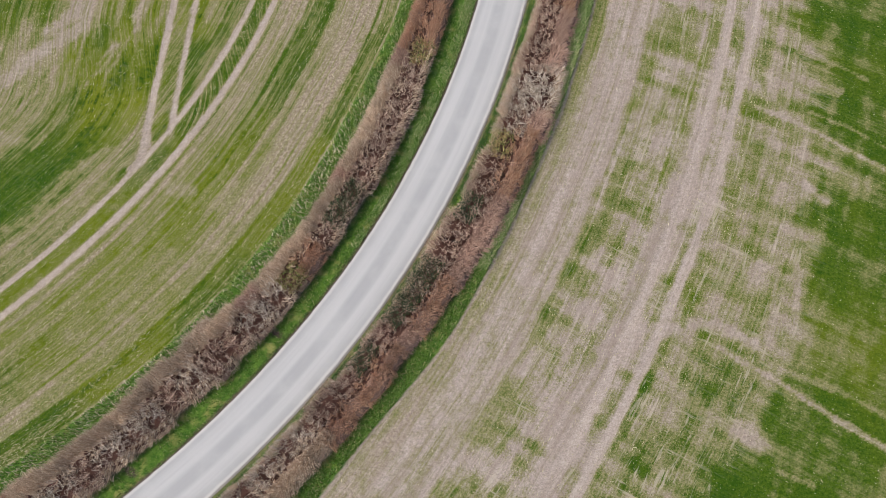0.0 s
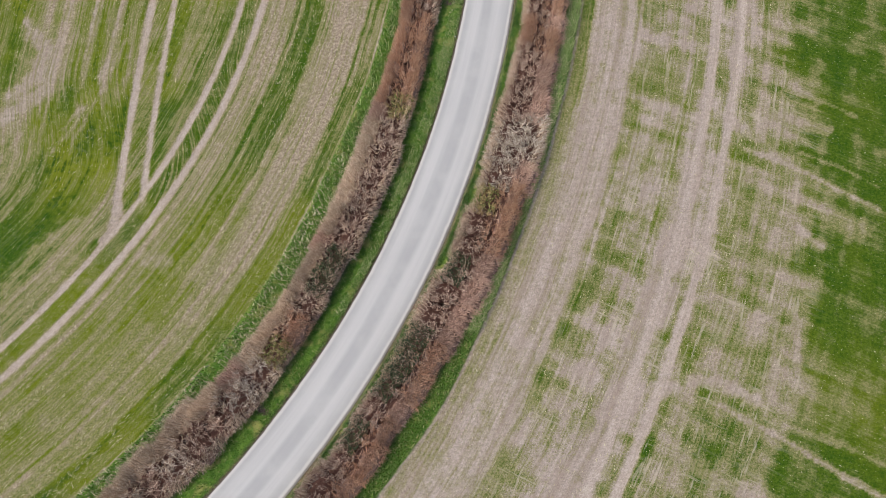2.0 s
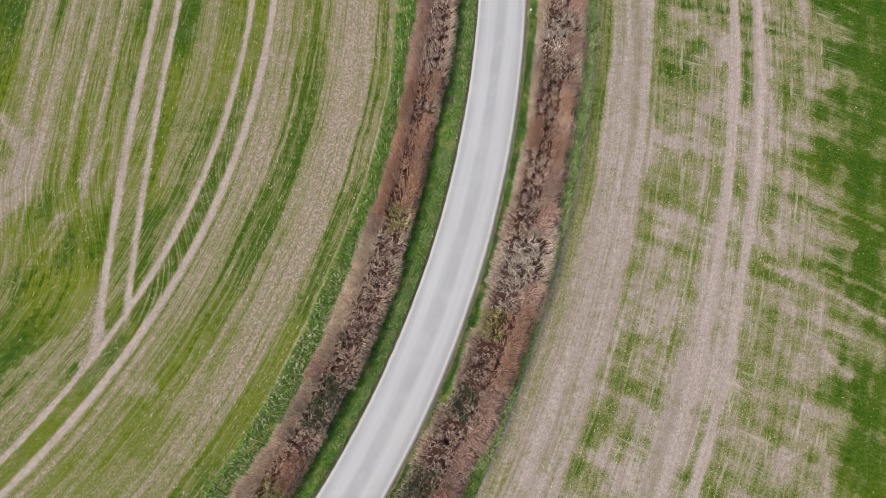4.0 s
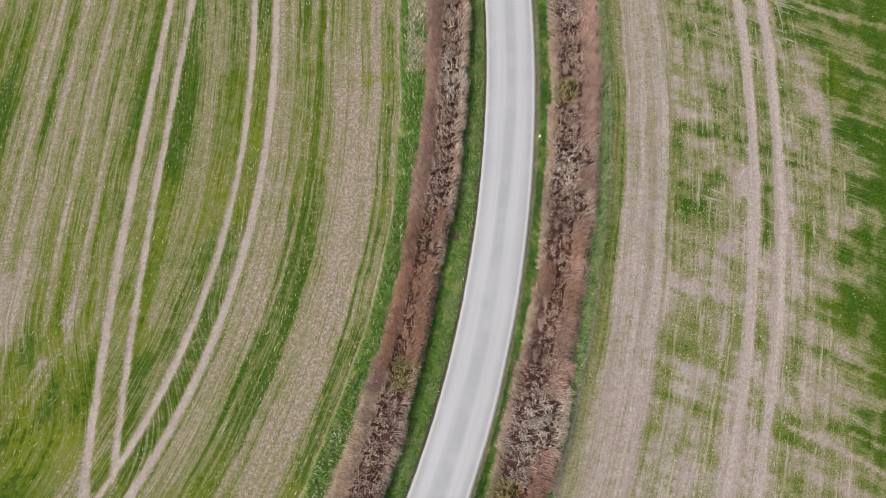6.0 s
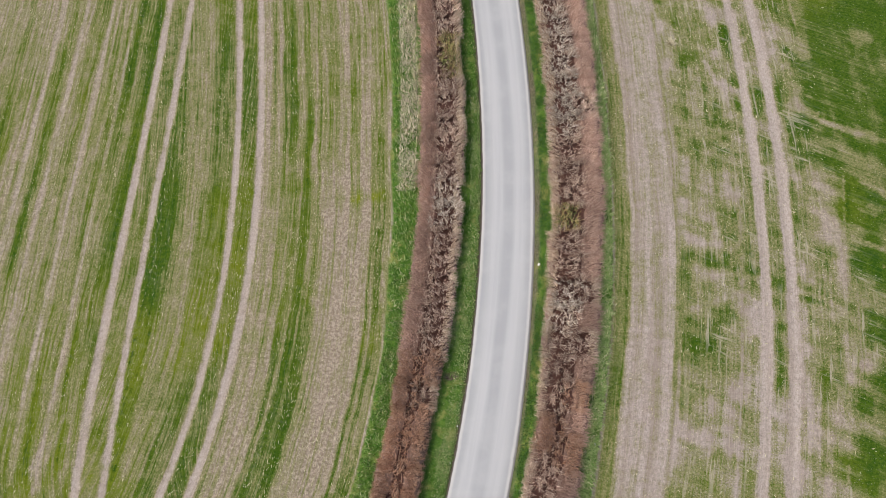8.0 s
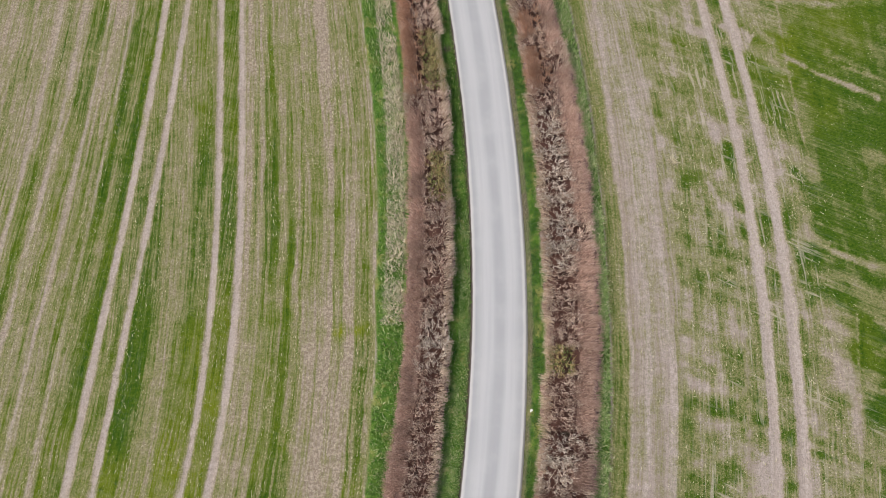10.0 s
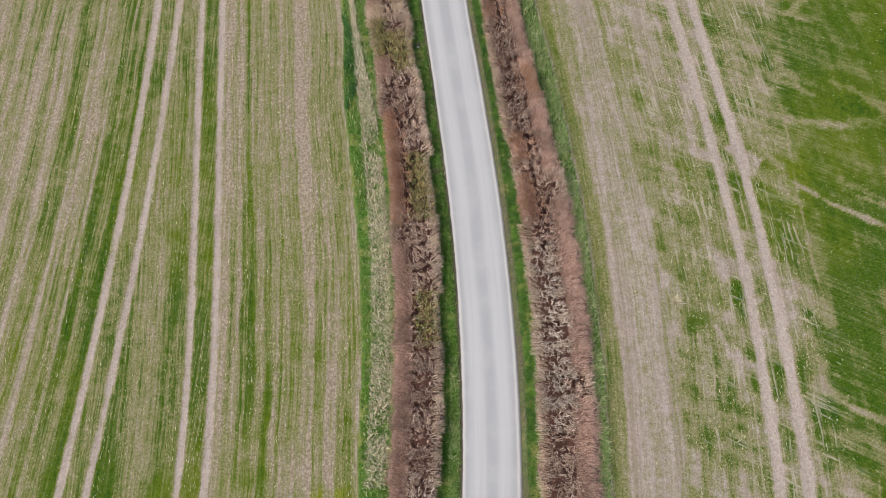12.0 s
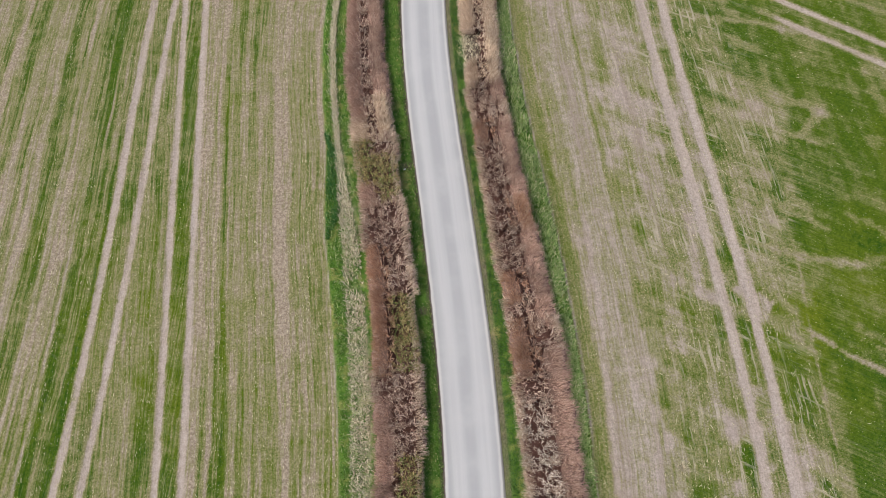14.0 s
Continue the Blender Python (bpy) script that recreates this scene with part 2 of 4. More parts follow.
def hedge_side(name, y):
    """The side of a hedge, with the stretches where it has been cut back or bulges out."""
    if name == "hedge_l_in":
        d = -0.85 * (1 - sm(3, 14, y)) - 0.25 * (1 - sm(14, 26, y))
    elif name == "hedge_l_out":
        d = -0.7 * band(y, 4, 11, 2) + 0.25 * band(y, 15, 20, 3)
    elif name == "hedge_r_out":
        d = -0.5 * (1 - sm(8, 13, y)) + 0.5 * band(y, 17, 32, 3)
    else:
        d = 0.2 * band(y, 18, 28, 3)
    return line(name, y) + d * np.sqrt(1 + slope(name, y) ** 2)


def left_edge(y):
    """Where the left field begins: the margin widens towards the north."""
    d = 1.75 - 0.55 * sm(28, 38, y) + 0.55 * sm(45, 54, y) + 0.65 * sm(54, 64, y) + 0.55 * sm(64, 88, y) - 0.75 * sm(91, 100, y)
    return line("hedge_l_out", y) - d * np.sqrt(1 + slope("hedge_l_out", y) ** 2)


def edge_s(y):
    """Edge of the right field, metres from its left wheel track."""
    return -11.5 - 1.1 * (1 - sm(0, 10, y)) - 0.25 * sm(45, 62, y) - 0.50 * sm(88, 104, y)


def right_edge(y):
    return line("rut_r", y) + edge_s(y) * np.sqrt(1 + slope("rut_r", y) ** 2)


# ---- ground: one sheet, fine where the drone flies, out to the horizon ----
def axis(lo, hi, step):
    mid = np.arange(lo, hi, step)
    far = np.array([0.5, 1.5, 4, 10, 25, 60, 150, 400, 1000, 2200])
    return np.concatenate([lo - far[::-1], mid, hi + far])


# outer crop rows, metres left of the second pair of wheel tracks, every 0.6 m: cover of the crop (0 bare, 1 full)
ROWS_FAR = {}
ROWS_FAR[35.0] = (0.7, 0.7, 0.7, 0.69, 0.63, 0.63, 0.7, 0.69, 0.39, 0.78, 0.88, 0.94, 0.85, 0.76, 0.67, 0.58, 0.39, 0.27, 0.34, 0.29, 0.22, 0.22, 0.27, 0.33, 0.4, 0.4, 0.4)
ROWS_FAR[39.3] = (0.3, 0.3, 0.3, 0.61, 0.62, 0.29, 0.46, 0.83, 0.45, 0.42, 0.6, 0.56, 0.42, 0.32, 0.3, 0.38, 0.4, 0.5, 0.35, 0.6, 0.5, 0.7, 0.5, 0.6, 0.45, 0.6, 0.6)
ROWS_FAR[57.0] = (0.6, 0.6, 0.74, 0.63, 0.35, 0.48, 0.56, 0.52, 0.35, 0.46, 0.5, 0.5, 0.42, 0.3, 0.5, 0.75, 0.21, 0.39, 0.49, 0.32, 0.46, 0.86, 0.9, 0.9, 0.9, 0.9, 0.9)
ROWS_FAR[72.8] = (0.8, 0.8, 0.58, 0.51, 0.73, 0.56, 0.39, 0.73, 0.45, 0.41, 0.61, 0.64, 0.51, 0.31, 0.49, 0.69, 0.4, 0.4, 0.4, 0.4, 0.4, 0.4, 0.4, 0.4, 0.4, 0.4, 0.4)
ROWS_FAR[92.2] = (0.6, 0.6, 0.63, 0.64, 0.62, 0.51, 0.29, 0.25, 0.21, 0.48, 0.73, 0.62, 0.37, 0.25, 0.33, 0.35, 0.35, 0.35, 0.35, 0.35, 0.35, 0.35, 0.35, 0.35, 0.35, 0.35, 0.35)
ROWS_FAR[113.0] = (0.5, 0.5, 0.5, 0.58, 0.75, 0.79, 0.68, 0.58, 0.47, 0.4, 0.4, 0.54, 0.7, 0.56, 0.46, 0.38, 0.43, 0.56, 0.59, 0.56, 0.51, 0.37, 0.44, 0.48, 0.43, 0.4, 0.4)
# wedge between the two pairs of tracks, every tenth of its width: cover of the crop (0 bare, 1 full)
WEDGE = {}
WEDGE[34.4] = (0.5, 0.5, 0.5, 0.5, 0.58, 0.73, 0.84, 0.79, 0.75, 0.75, 0.75)
WEDGE[38.6] = (0.6, 0.6, 0.6, 0.6, 0.6, 0.54, 0.45, 0.31, 0.67, 0.95, 0.95)
WEDGE[55.9] = (0.75, 0.75, 0.7, 0.58, 0.39, 0.26, 0.48, 0.81, 0.97, 1, 1)
WEDGE[72.1] = (0.6, 0.6, 0.67, 0.68, 0.51, 0.33, 0.45, 0.39, 0.43, 0.65, 0.75)
WEDGE[91.4] = (0.45, 0.45, 0.46, 0.5, 0.53, 0.54, 0.53, 0.51, 0.5, 0.5, 0.5)
# strip between tracks and hedge margin, in 31 steps: cover of the crop (0 bare, 1 full)
NEAR = {}
NEAR[11.3] = (0.45, 0.45, 0.46, 0.47, 0.48, 0.5, 0.5, 0.5, 0.5, 0.52, 0.56, 0.61, 0.64, 0.58, 0.52, 0.45, 0.65, 0.57, 0.39, 0.38, 0.43, 0.48, 0.54, 0.44, 0.43, 0.72, 0.83, 0.85, 0.85, 0.85, 0.85)
NEAR[23.2] = (0.4, 0.4, 0.4, 0.4, 0.39, 0.37, 0.38, 0.46, 0.54, 0.63, 0.75, 0.75, 0.67, 0.58, 0.5, 0.45, 0.4, 0.36, 0.31, 0.26, 0.19, 0.12, 0.15, 0.22, 0.28, 0.38, 0.5, 0.61, 0.65, 0.65, 0.65)
NEAR[33.9] = (0.3, 0.31, 0.35, 0.39, 0.37, 0.33, 0.31, 0.39, 0.47, 0.68, 0.84, 0.82, 0.8, 0.71, 0.6, 0.48, 0.36, 0.24, 0.14, 0.11, 0.12, 0.14, 0.15, 0.21, 0.27, 0.39, 0.58, 0.62, 0.6, 0.6, 0.6)
NEAR[37.9] = (0.2, 0.27, 0.4, 0.35, 0.27, 0.2, 0.23, 0.25, 0.4, 0.55, 0.57, 0.59, 0.63, 0.69, 0.75, 0.61, 0.46, 0.33, 0.21, 0.17, 0.13, 0.1, 0.12, 0.13, 0.16, 0.39, 0.59, 0.52, 0.42, 0.3, 0.3)
NEAR[54.9] = (0.25, 0.25, 0.29, 0.44, 0.49, 0.47, 0.45, 0.45, 0.45, 0.51, 0.66, 0.78, 0.55, 0.41, 0.44, 0.39, 0.27, 0.19, 0.16, 0.13, 0.11, 0.1, 0.11, 0.11, 0.12, 0.27, 0.46, 0.64, 0.48, 0.25, 0.25)
NEAR[71.2] = (0.3, 0.3, 0.38, 0.65, 0.59, 0.41, 0.51, 0.78, 0.58, 0.35, 0.51, 0.6, 0.41, 0.49, 0.53, 0.54, 0.53, 0.51, 0.47, 0.35, 0.38, 0.41, 0.47, 0.5, 0.5, 0.49, 0.4, 0.36, 0.4, 0.4, 0.4)
NEAR[90.7] = (0.4, 0.4, 0.4, 0.46, 0.43, 0.4, 0.54, 0.55, 0.47, 0.45, 0.45, 0.59, 0.56, 0.4, 0.44, 0.49, 0.42, 0.29, 0.21, 0.23, 0.25, 0.29, 0.33, 0.36, 0.38, 0.4, 0.43, 0.45, 0.5, 0.55, 0.55)
NEAR[110.9] = (0.45, 0.45, 0.45, 0.44, 0.42, 0.41, 0.42, 0.49, 0.56, 0.58, 0.55, 0.51, 0.51, 0.53, 0.55, 0.53, 0.51, 0.48, 0.46, 0.44, 0.43, 0.42, 0.41, 0.39, 0.38, 0.36, 0.36, 0.37, 0.39, 0.4, 0.45)
# crop left of the merged tracks, every 0.6 m: cover of the crop (0 bare, 1 full)
SOUTH = {}
SOUTH[16.2] = (0.5, 0.5, 0.5, 0.62, 0.59, 0.4, 0.5, 0.6, 0.7, 0.8, 0.8, 0.75, 0.8, 0.8, 0.7, 0.8, 0.75, 0.6, 0.8, 0.8, 0.7, 0.8, 0.8, 0.8, 0.8, 0.8)
SOUTH[21.1] = (0.35, 0.35, 0.42, 0.46, 0.42, 0.58, 0.44, 0.48, 0.68, 0.81, 0.87, 0.88, 0.85, 0.85, 0.85, 0.85, 0.85, 0.85, 0.85, 0.85, 0.85, 0.85, 0.85, 0.85, 0.85, 0.85)
SOUTH[26.4] = (0.5, 0.5, 0.5, 0.47, 0.37, 0.44, 0.53, 0.6, 0.76, 0.88, 0.93, 0.93, 0.91, 0.9, 0.9, 0.75, 0.55, 0.59, 0.51, 0.38, 0.32, 0.3, 0.3, 0.3, 0.3, 0.3)

def along_rows(table, y, c):
    """Cover at row coordinate c (in steps of the table), blended from station to station along y."""
    ks = sorted(table)
    steps = np.arange(len(table[ks[0]]))
    out = np.interp(c, steps, table[ks[0]])
    for k0, k1 in zip(ks[:-1], ks[1:]):
        f = np.clip((y - k0) / (k1 - k0), 0, 1)
        out = np.where(y > k0, out * (1 - f) + np.interp(c, steps, table[k1]) * f, out)
    return out


# strips and patches where the crop stands thick or has failed: cover (0 bare, 1 full), half width, then x, y along it
STRIPS = []


def strip(cover, half, *line_):
    STRIPS.append((cover, half, line_))


# thick crop on the right field, southern end
strip(0.78, 0.61, 10.5, 21.6, 9.2, 18.3, 7.9, 15.6)
strip(0.62, 0.61, 7.4, 14.2, 6.1, 11.6)
strip(0.62, 0.65, 9.4, 11.1, 8.0, 8.6, 7.1, 6.9)
strip(0.8, 0.20, 14.5, 22.0, 13.0, 18.2, 10.9, 14.1, 9.6, 11.1, 8.4, 8.6)
strip(0.78, 1.17, 16.4, 28.0, 15.7, 25.7)
strip(0.8, 0.83, 16.1, 36.0, 15.1, 33.5)
strip(0.65, 0.57, 17.7, 34.8)
strip(0.85, 0.52, 19.6, 36.1, 18.5, 31.7)
strip(0.8, 0.65, 23.2, 32.3, 22.4, 29.9)
strip(0.8, 0.48, 20.8, 24.3, 19.9, 21.3, 18.8, 18.5)
strip(0.62, 0.52, 24.3, 35.9)
strip(0.7, 0.43, 15.9, 13.8, 15.6, 12.5)
strip(0.82, 1.17, 19.6, 10.9)
strip(0.78, 0.65, 18.4, 7.6)
strip(0.85, 1.35, 16.9, 5.6)
strip(0.75, 0.91, 15.9, 3.5)
strip(0.65, 0.65, 14.7, 1.7)
strip(0.62, 0.57, 8.7, 1.8)
strip(0.6, 0.43, 10.6, 1.0)
strip(0.62, 0.52, 11.7, 0.1, 11.1, -1.2)
strip(0.75, 0.61, 13.5, -0.5, 12.5, -2.3)
strip(0.5, 0.35, 12.6, 6.1, 11.3, 4.5)
# bare soil and tramlines, southern end
strip(0.04, 1.30, 17.8, 25.4, 14.3, 18.2, 11.5, 12.8, 9.9, 9.0, 7.3, 5.1, 5.1, 1.6, 3.2, -2.4)
strip(0.1, 0.52, 10.1, 9.4, 13.8, 9.2, 16.6, 9.6, 19.0, 8.2)
strip(0.08, 0.22, 16.2, 8.0, 18.6, 6.4, 21.1, 4.8, 23.4, 3.0, 26.7, 0.8)
strip(0.3, 0.22, 20.5, 6.2, 24.1, 4.8, 27.1, 3.0)
strip(0.08, 0.26, 21.6, 27.4, 24.5, 26.0, 27.5, 23.8, 30.8, 21.5)
strip(0.15, 0.22, 26.1, 26.6, 28.7, 25.2, 31.2, 23.3)
strip(0.25, 0.26, 23.4, 30.9, 26.0, 29.7, 28.8, 28.4)
strip(0.22, 0.22, 26.1, 32.2, 28.8, 30.9, 31.0, 29.4)
strip(0.06, 0.35, 24.4, 20.5, 26.0, 18.9)
strip(0.15, 0.57, 13.4, 4.5, 16.1, 2.5, 18.4, 1.0)
strip(0.25, 0.22, 18.9, -0.4, 21.5, -1.6)
strip(0.15, 0.30, 23.0, 13.9, 22.3, 10.0)
strip(0.15, 0.39, 21.6, 14.1, 20.0, 8.0)
strip(0.2, 0.10, 25.9, 31.9, 23.2, 23.7, 21.1, 18.0, 20.1, 15.3)
strip(0.2, 0.43, 19.4, 18.0, 21.8, 17.3, 23.7, 16.1)
# thick crop, middle
strip(0.6, 0.87, 22.0, 65.3)
strip(0.78, 0.78, 22.1, 53.8)
strip(0.72, 0.87, 19.0, 49.7)
strip(0.7, 0.61, 21.1, 50.0)
strip(0.88, 0.39, 24.8, 59.2, 23.5, 52.6)
strip(0.78, 0.39, 22.6, 48.9)
strip(0.6, 0.78, 20.4, 55.2)
strip(0.7, 0.26, 27.0, 60.7, 26.3, 57.1)
strip(0.85, 0.39, 26.0, 55.5, 25.3, 51.7)
strip(0.85, 0.74, 27.1, 53.3, 27.4, 50.0)
strip(0.75, 0.43, 28.4, 59.4)
strip(0.88, 0.57, 27.2, 46.8, 27.2, 45.5)
strip(0.85, 1.04, 31.6, 60.2, 34.8, 57.1)
strip(0.8, 1.30, 31.9, 46.6)
strip(0.75, 0.48, 30.5, 48.2, 29.6, 43.0)
strip(0.7, 0.78, 32.9, 54.1)
# thick crop, south of the middle
strip(0.62, 0.52, 17.2, 42.2)
strip(0.62, 0.57, 16.5, 38.7)
strip(0.76, 0.96, 16.2, 36.1, 16.8, 34.4, 17.4, 33.5)
strip(0.55, 0.57, 18.4, 38.5)
strip(0.8, 0.43, 21.3, 41.4, 20.3, 37.5, 19.3, 33.8)
strip(0.7, 0.39, 18.9, 31.8)
strip(0.65, 0.35, 22.2, 38.7, 21.4, 34.1)
strip(0.82, 0.39, 26.3, 42.6, 25.5, 40.0)
strip(0.72, 0.39, 24.8, 36.3, 23.3, 31.5, 22.4, 28.5)
strip(0.82, 0.87, 30.1, 39.8, 30.6, 38.5)
strip(0.75, 0.78, 31.6, 42.4)
strip(0.78, 0.65, 29.4, 34.5, 27.7, 32.4)
strip(0.72, 0.78, 28.0, 30.4)
strip(0.72, 0.74, 16.6, 28.7, 16.5, 26.6)
strip(0.6, 0.57, 27.4, 40.9)
strip(0.62, 0.52, 23.4, 30.3)
strip(0.62, 0.13, 16.4, 43.6, 15.7, 38.7, 14.1, 33.0, 12.2, 29.1)
# bare streaks, middle
strip(0.1, 0.30, 24.1, 66.8, 25.5, 65.5, 25.6, 63.1)
strip(0.25, 0.39, 20.0, 62.2, 22.8, 61.4, 25.0, 60.3)
strip(0.12, 0.17, 22.8, 58.8, 22.8, 56.6, 23.3, 55.2, 22.4, 50.4, 21.1, 43.7, 19.4, 36.7, 17.6, 31.1)
strip(0.2, 0.39, 18.6, 52.7, 21.0, 52.3, 23.0, 51.8)
strip(0.2, 0.26, 19.7, 50.2, 22.4, 49.7, 24.3, 49.1)
strip(0.26, 0.39, 17.3, 47.0, 20.2, 48.0, 22.1, 48.4)
strip(0.2, 0.39, 29.3, 64.6, 31.2, 62.5, 33.8, 61.1, 37.0, 59.4)
strip(0.15, 0.26, 27.7, 63.5, 28.3, 62.2, 28.1, 60.0)
strip(0.2, 0.26, 28.1, 58.3, 28.2, 56.5)
strip(0.28, 0.70, 29.1, 57.7, 30.1, 55.9, 29.8, 52.8, 30.1, 50.2)
strip(0.35, 0.35, 33.1, 56.7, 35.8, 54.8)
strip(0.22, 0.22, 32.2, 51.6, 34.5, 50.1)
strip(0.25, 0.17, 32.9, 49.6, 34.1, 48.6)
strip(0.2, 0.26, 25.9, 48.3, 28.1, 47.4, 29.9, 45.5)
# bare streaks, south of the middle
strip(0.2, 0.39, 26.9, 50.0, 27.1, 48.9)
strip(0.3, 0.48, 28.6, 49.3, 28.6, 47.9)
strip(0.22, 0.10, 31.9, 57.4, 29.0, 44.9, 27.4, 37.9, 24.9, 29.1)
strip(0.14, 0.30, 25.2, 43.4, 25.2, 40.7, 24.2, 36.4)
strip(0.15, 0.30, 18.6, 43.9, 18.0, 39.9)
strip(0.12, 0.43, 15.8, 38.3, 17.4, 37.2)
strip(0.2, 0.30, 17.2, 38.6, 19.2, 38.5)
strip(0.15, 0.43, 15.7, 32.3, 14.8, 29.4)
strip(0.2, 0.61, 16.7, 32.0, 17.7, 30.3)
strip(0.2, 0.78, 14.2, 29.0, 12.9, 26.4)
strip(0.12, 0.48, 18.7, 30.7, 20.8, 30.0, 22.1, 29.3)
strip(0.22, 0.30, 23.1, 30.8, 25.8, 29.4, 28.5, 28.1)
strip(0.28, 0.26, 26.5, 32.5, 29.2, 30.7)
strip(0.14, 0.35, 21.9, 29.0, 23.8, 27.6, 24.3, 26.4)
strip(0.3, 0.52, 25.4, 38.0, 27.2, 36.6)
# thick crop, north
strip(0.85, 1.04, 23.9, 82.6, 24.4, 80.2, 22.9, 78.6)
strip(0.65, 0.26, 25.5, 86.2, 26.4, 78.8)
strip(0.72, 0.61, 29.3, 88.2)
strip(0.9, 1.13, 33.1, 84.3, 34.5, 81.3, 37.8, 81.6)
strip(0.92, 1.96, 29.6, 77.5, 31.0, 74.8, 33.6, 72.5, 33.6, 69.1)
strip(0.6, 0.65, 21.1, 75.6)
strip(0.7, 0.96, 24.1, 76.4)
strip(0.55, 0.48, 19.6, 89.8, 19.6, 86.2)
strip(0.5, 0.61, 22.6, 89.5)
strip(0.78, 0.61, 37.9, 85.5, 40.9, 84.7)
strip(0.8, 0.57, 35.5, 79.9, 38.2, 78.0)
strip(0.8, 0.96, 36.4, 69.9)
strip(0.68, 0.74, 21.9, 65.4)
strip(0.62, 0.57, 21.0, 67.3)
strip(0.85, 0.48, 24.5, 58.6, 23.8, 54.4, 23.1, 51.3)
# thick crop beside the northern tracks
strip(0.78, 0.35, 26.0, 60.8, 26.0, 59.0)
strip(0.85, 0.43, 25.7, 55.9, 24.9, 51.5)
strip(0.88, 0.74, 28.7, 59.7)
strip(0.8, 0.70, 28.1, 55.7, 27.8, 51.5)
strip(0.62, 0.96, 19.9, 55.1)
strip(0.82, 0.96, 32.7, 59.5, 33.0, 57.8)
strip(0.9, 1.22, 32.2, 66.9, 34.4, 62.7)
strip(0.72, 0.39, 29.5, 66.7, 29.1, 63.1)
strip(0.72, 0.78, 31.4, 52.1)
# bare streaks, north
strip(0.25, 0.48, 29.0, 91.3, 30.7, 89.9, 30.9, 86.3)
strip(0.3, 0.39, 32.2, 90.3, 35.2, 88.2)
strip(0.25, 0.35, 28.7, 87.7, 32.3, 86.1, 36.8, 85.0)
strip(0.3, 0.48, 37.4, 89.2, 41.3, 85.8)
strip(0.1, 0.57, 27.4, 83.7, 29.1, 82.4, 28.3, 81.4)
strip(0.2, 0.48, 29.8, 83.5, 31.2, 81.0)
strip(0.15, 0.39, 30.3, 79.9, 31.6, 78.5)
strip(0.1, 0.22, 31.6, 80.2, 34.1, 78.1, 38.3, 75.4)
strip(0.2, 0.17, 35.3, 79.1, 38.8, 77.2)
strip(0.2, 0.22, 23.3, 91.3, 24.1, 89.2)
strip(0.25, 0.57, 22.4, 85.4, 24.9, 83.4)
strip(0.25, 0.78, 25.0, 73.8, 23.1, 71.5, 21.9, 72.0)
strip(0.1, 0.43, 26.3, 73.7, 26.6, 70.7)
strip(0.15, 0.43, 28.4, 71.1, 29.0, 69.4)
strip(0.2, 0.57, 30.5, 70.8, 31.4, 68.8)
# bare drill rows, north
strip(0.25, 0.10, 32.3, 86.1, 31.7, 79.4, 31.3, 70.3)
strip(0.08, 0.22, 16.1, 93.9, 16.4, 84.8, 16.2, 76.6, 15.7, 69.6)
strip(0.12, 0.17, 17.8, 91.2, 18.5, 85.7)
strip(0.12, 0.30, 19.2, 81.1, 19.2, 74.5)
strip(0.12, 0.30, 23.1, 68.7, 23.7, 66.7, 25.1, 65.6)
strip(0.28, 0.52, 19.4, 63.4, 22.9, 61.8)
strip(0.2, 0.35, 22.8, 61.1, 24.8, 60.0)
strip(0.2, 0.17, 22.8, 59.3, 22.6, 56.5, 23.3, 54.9)
strip(0.2, 0.15, 23.7, 58.4, 22.6, 51.9)
strip(0.15, 0.30, 27.4, 63.3, 28.1, 61.8)
strip(0.2, 0.39, 29.3, 64.0, 31.7, 62.1, 34.2, 60.6)
strip(0.25, 0.26, 27.9, 60.6, 28.1, 57.3)
# bare streaks at the northern end
strip(0.2, 0.22, 20.5, 109.0, 20.5, 104.0)
strip(0.25, 0.35, 21.6, 105.1, 23.7, 103.1, 25.2, 100.6)
strip(0.3, 0.35, 29.1, 110.1, 34.4, 108.8, 38.1, 107.1)
strip(0.3, 0.30, 43.0, 110.5, 45.9, 108.7)
strip(0.25, 0.43, 38.1, 99.9, 35.4, 96.8)
strip(0.3, 0.39, 30.8, 99.5, 33.7, 97.5, 36.3, 96.0)
strip(0.35, 0.48, 34.1, 101.0, 37.8, 98.8)
strip(0.35, 0.17, 29.3, 108.7, 31.0, 104.0)
strip(0.25, 0.35, 31.3, 95.6, 31.8, 93.2)
strip(0.3, 0.48, 28.9, 95.2, 30.0, 91.4, 31.6, 88.8)
strip(0.1, 0.35, 26.2, 98.2, 27.2, 95.9)
strip(0.2, 0.13, 22.7, 100.2, 22.7, 94.7, 23.4, 90.2)
# thick crop at the northern end
strip(0.72, 0.57, 30.7, 108.0, 33.3, 105.7)
strip(0.75, 0.52, 27.7, 104.5, 27.7, 100.9)
strip(0.8, 0.87, 31.0, 104.9, 33.1, 102.0)
strip(0.92, 1.04, 37.0, 102.9, 38.3, 100.5, 40.8, 99.1)
strip(0.9, 0.74, 31.3, 97.3, 33.6, 95.3, 35.8, 93.0, 39.3, 91.0)
strip(0.7, 0.43, 28.7, 98.6, 30.4, 97.2)
strip(0.85, 0.43, 42.1, 107.3, 45.2, 106.2)
strip(0.85, 0.43, 37.5, 110.1, 41.8, 106.1)
strip(0.8, 0.78, 42.8, 102.9)
strip(0.75, 0.78, 40.7, 95.7)
strip(0.6, 0.43, 23.0, 101.9)
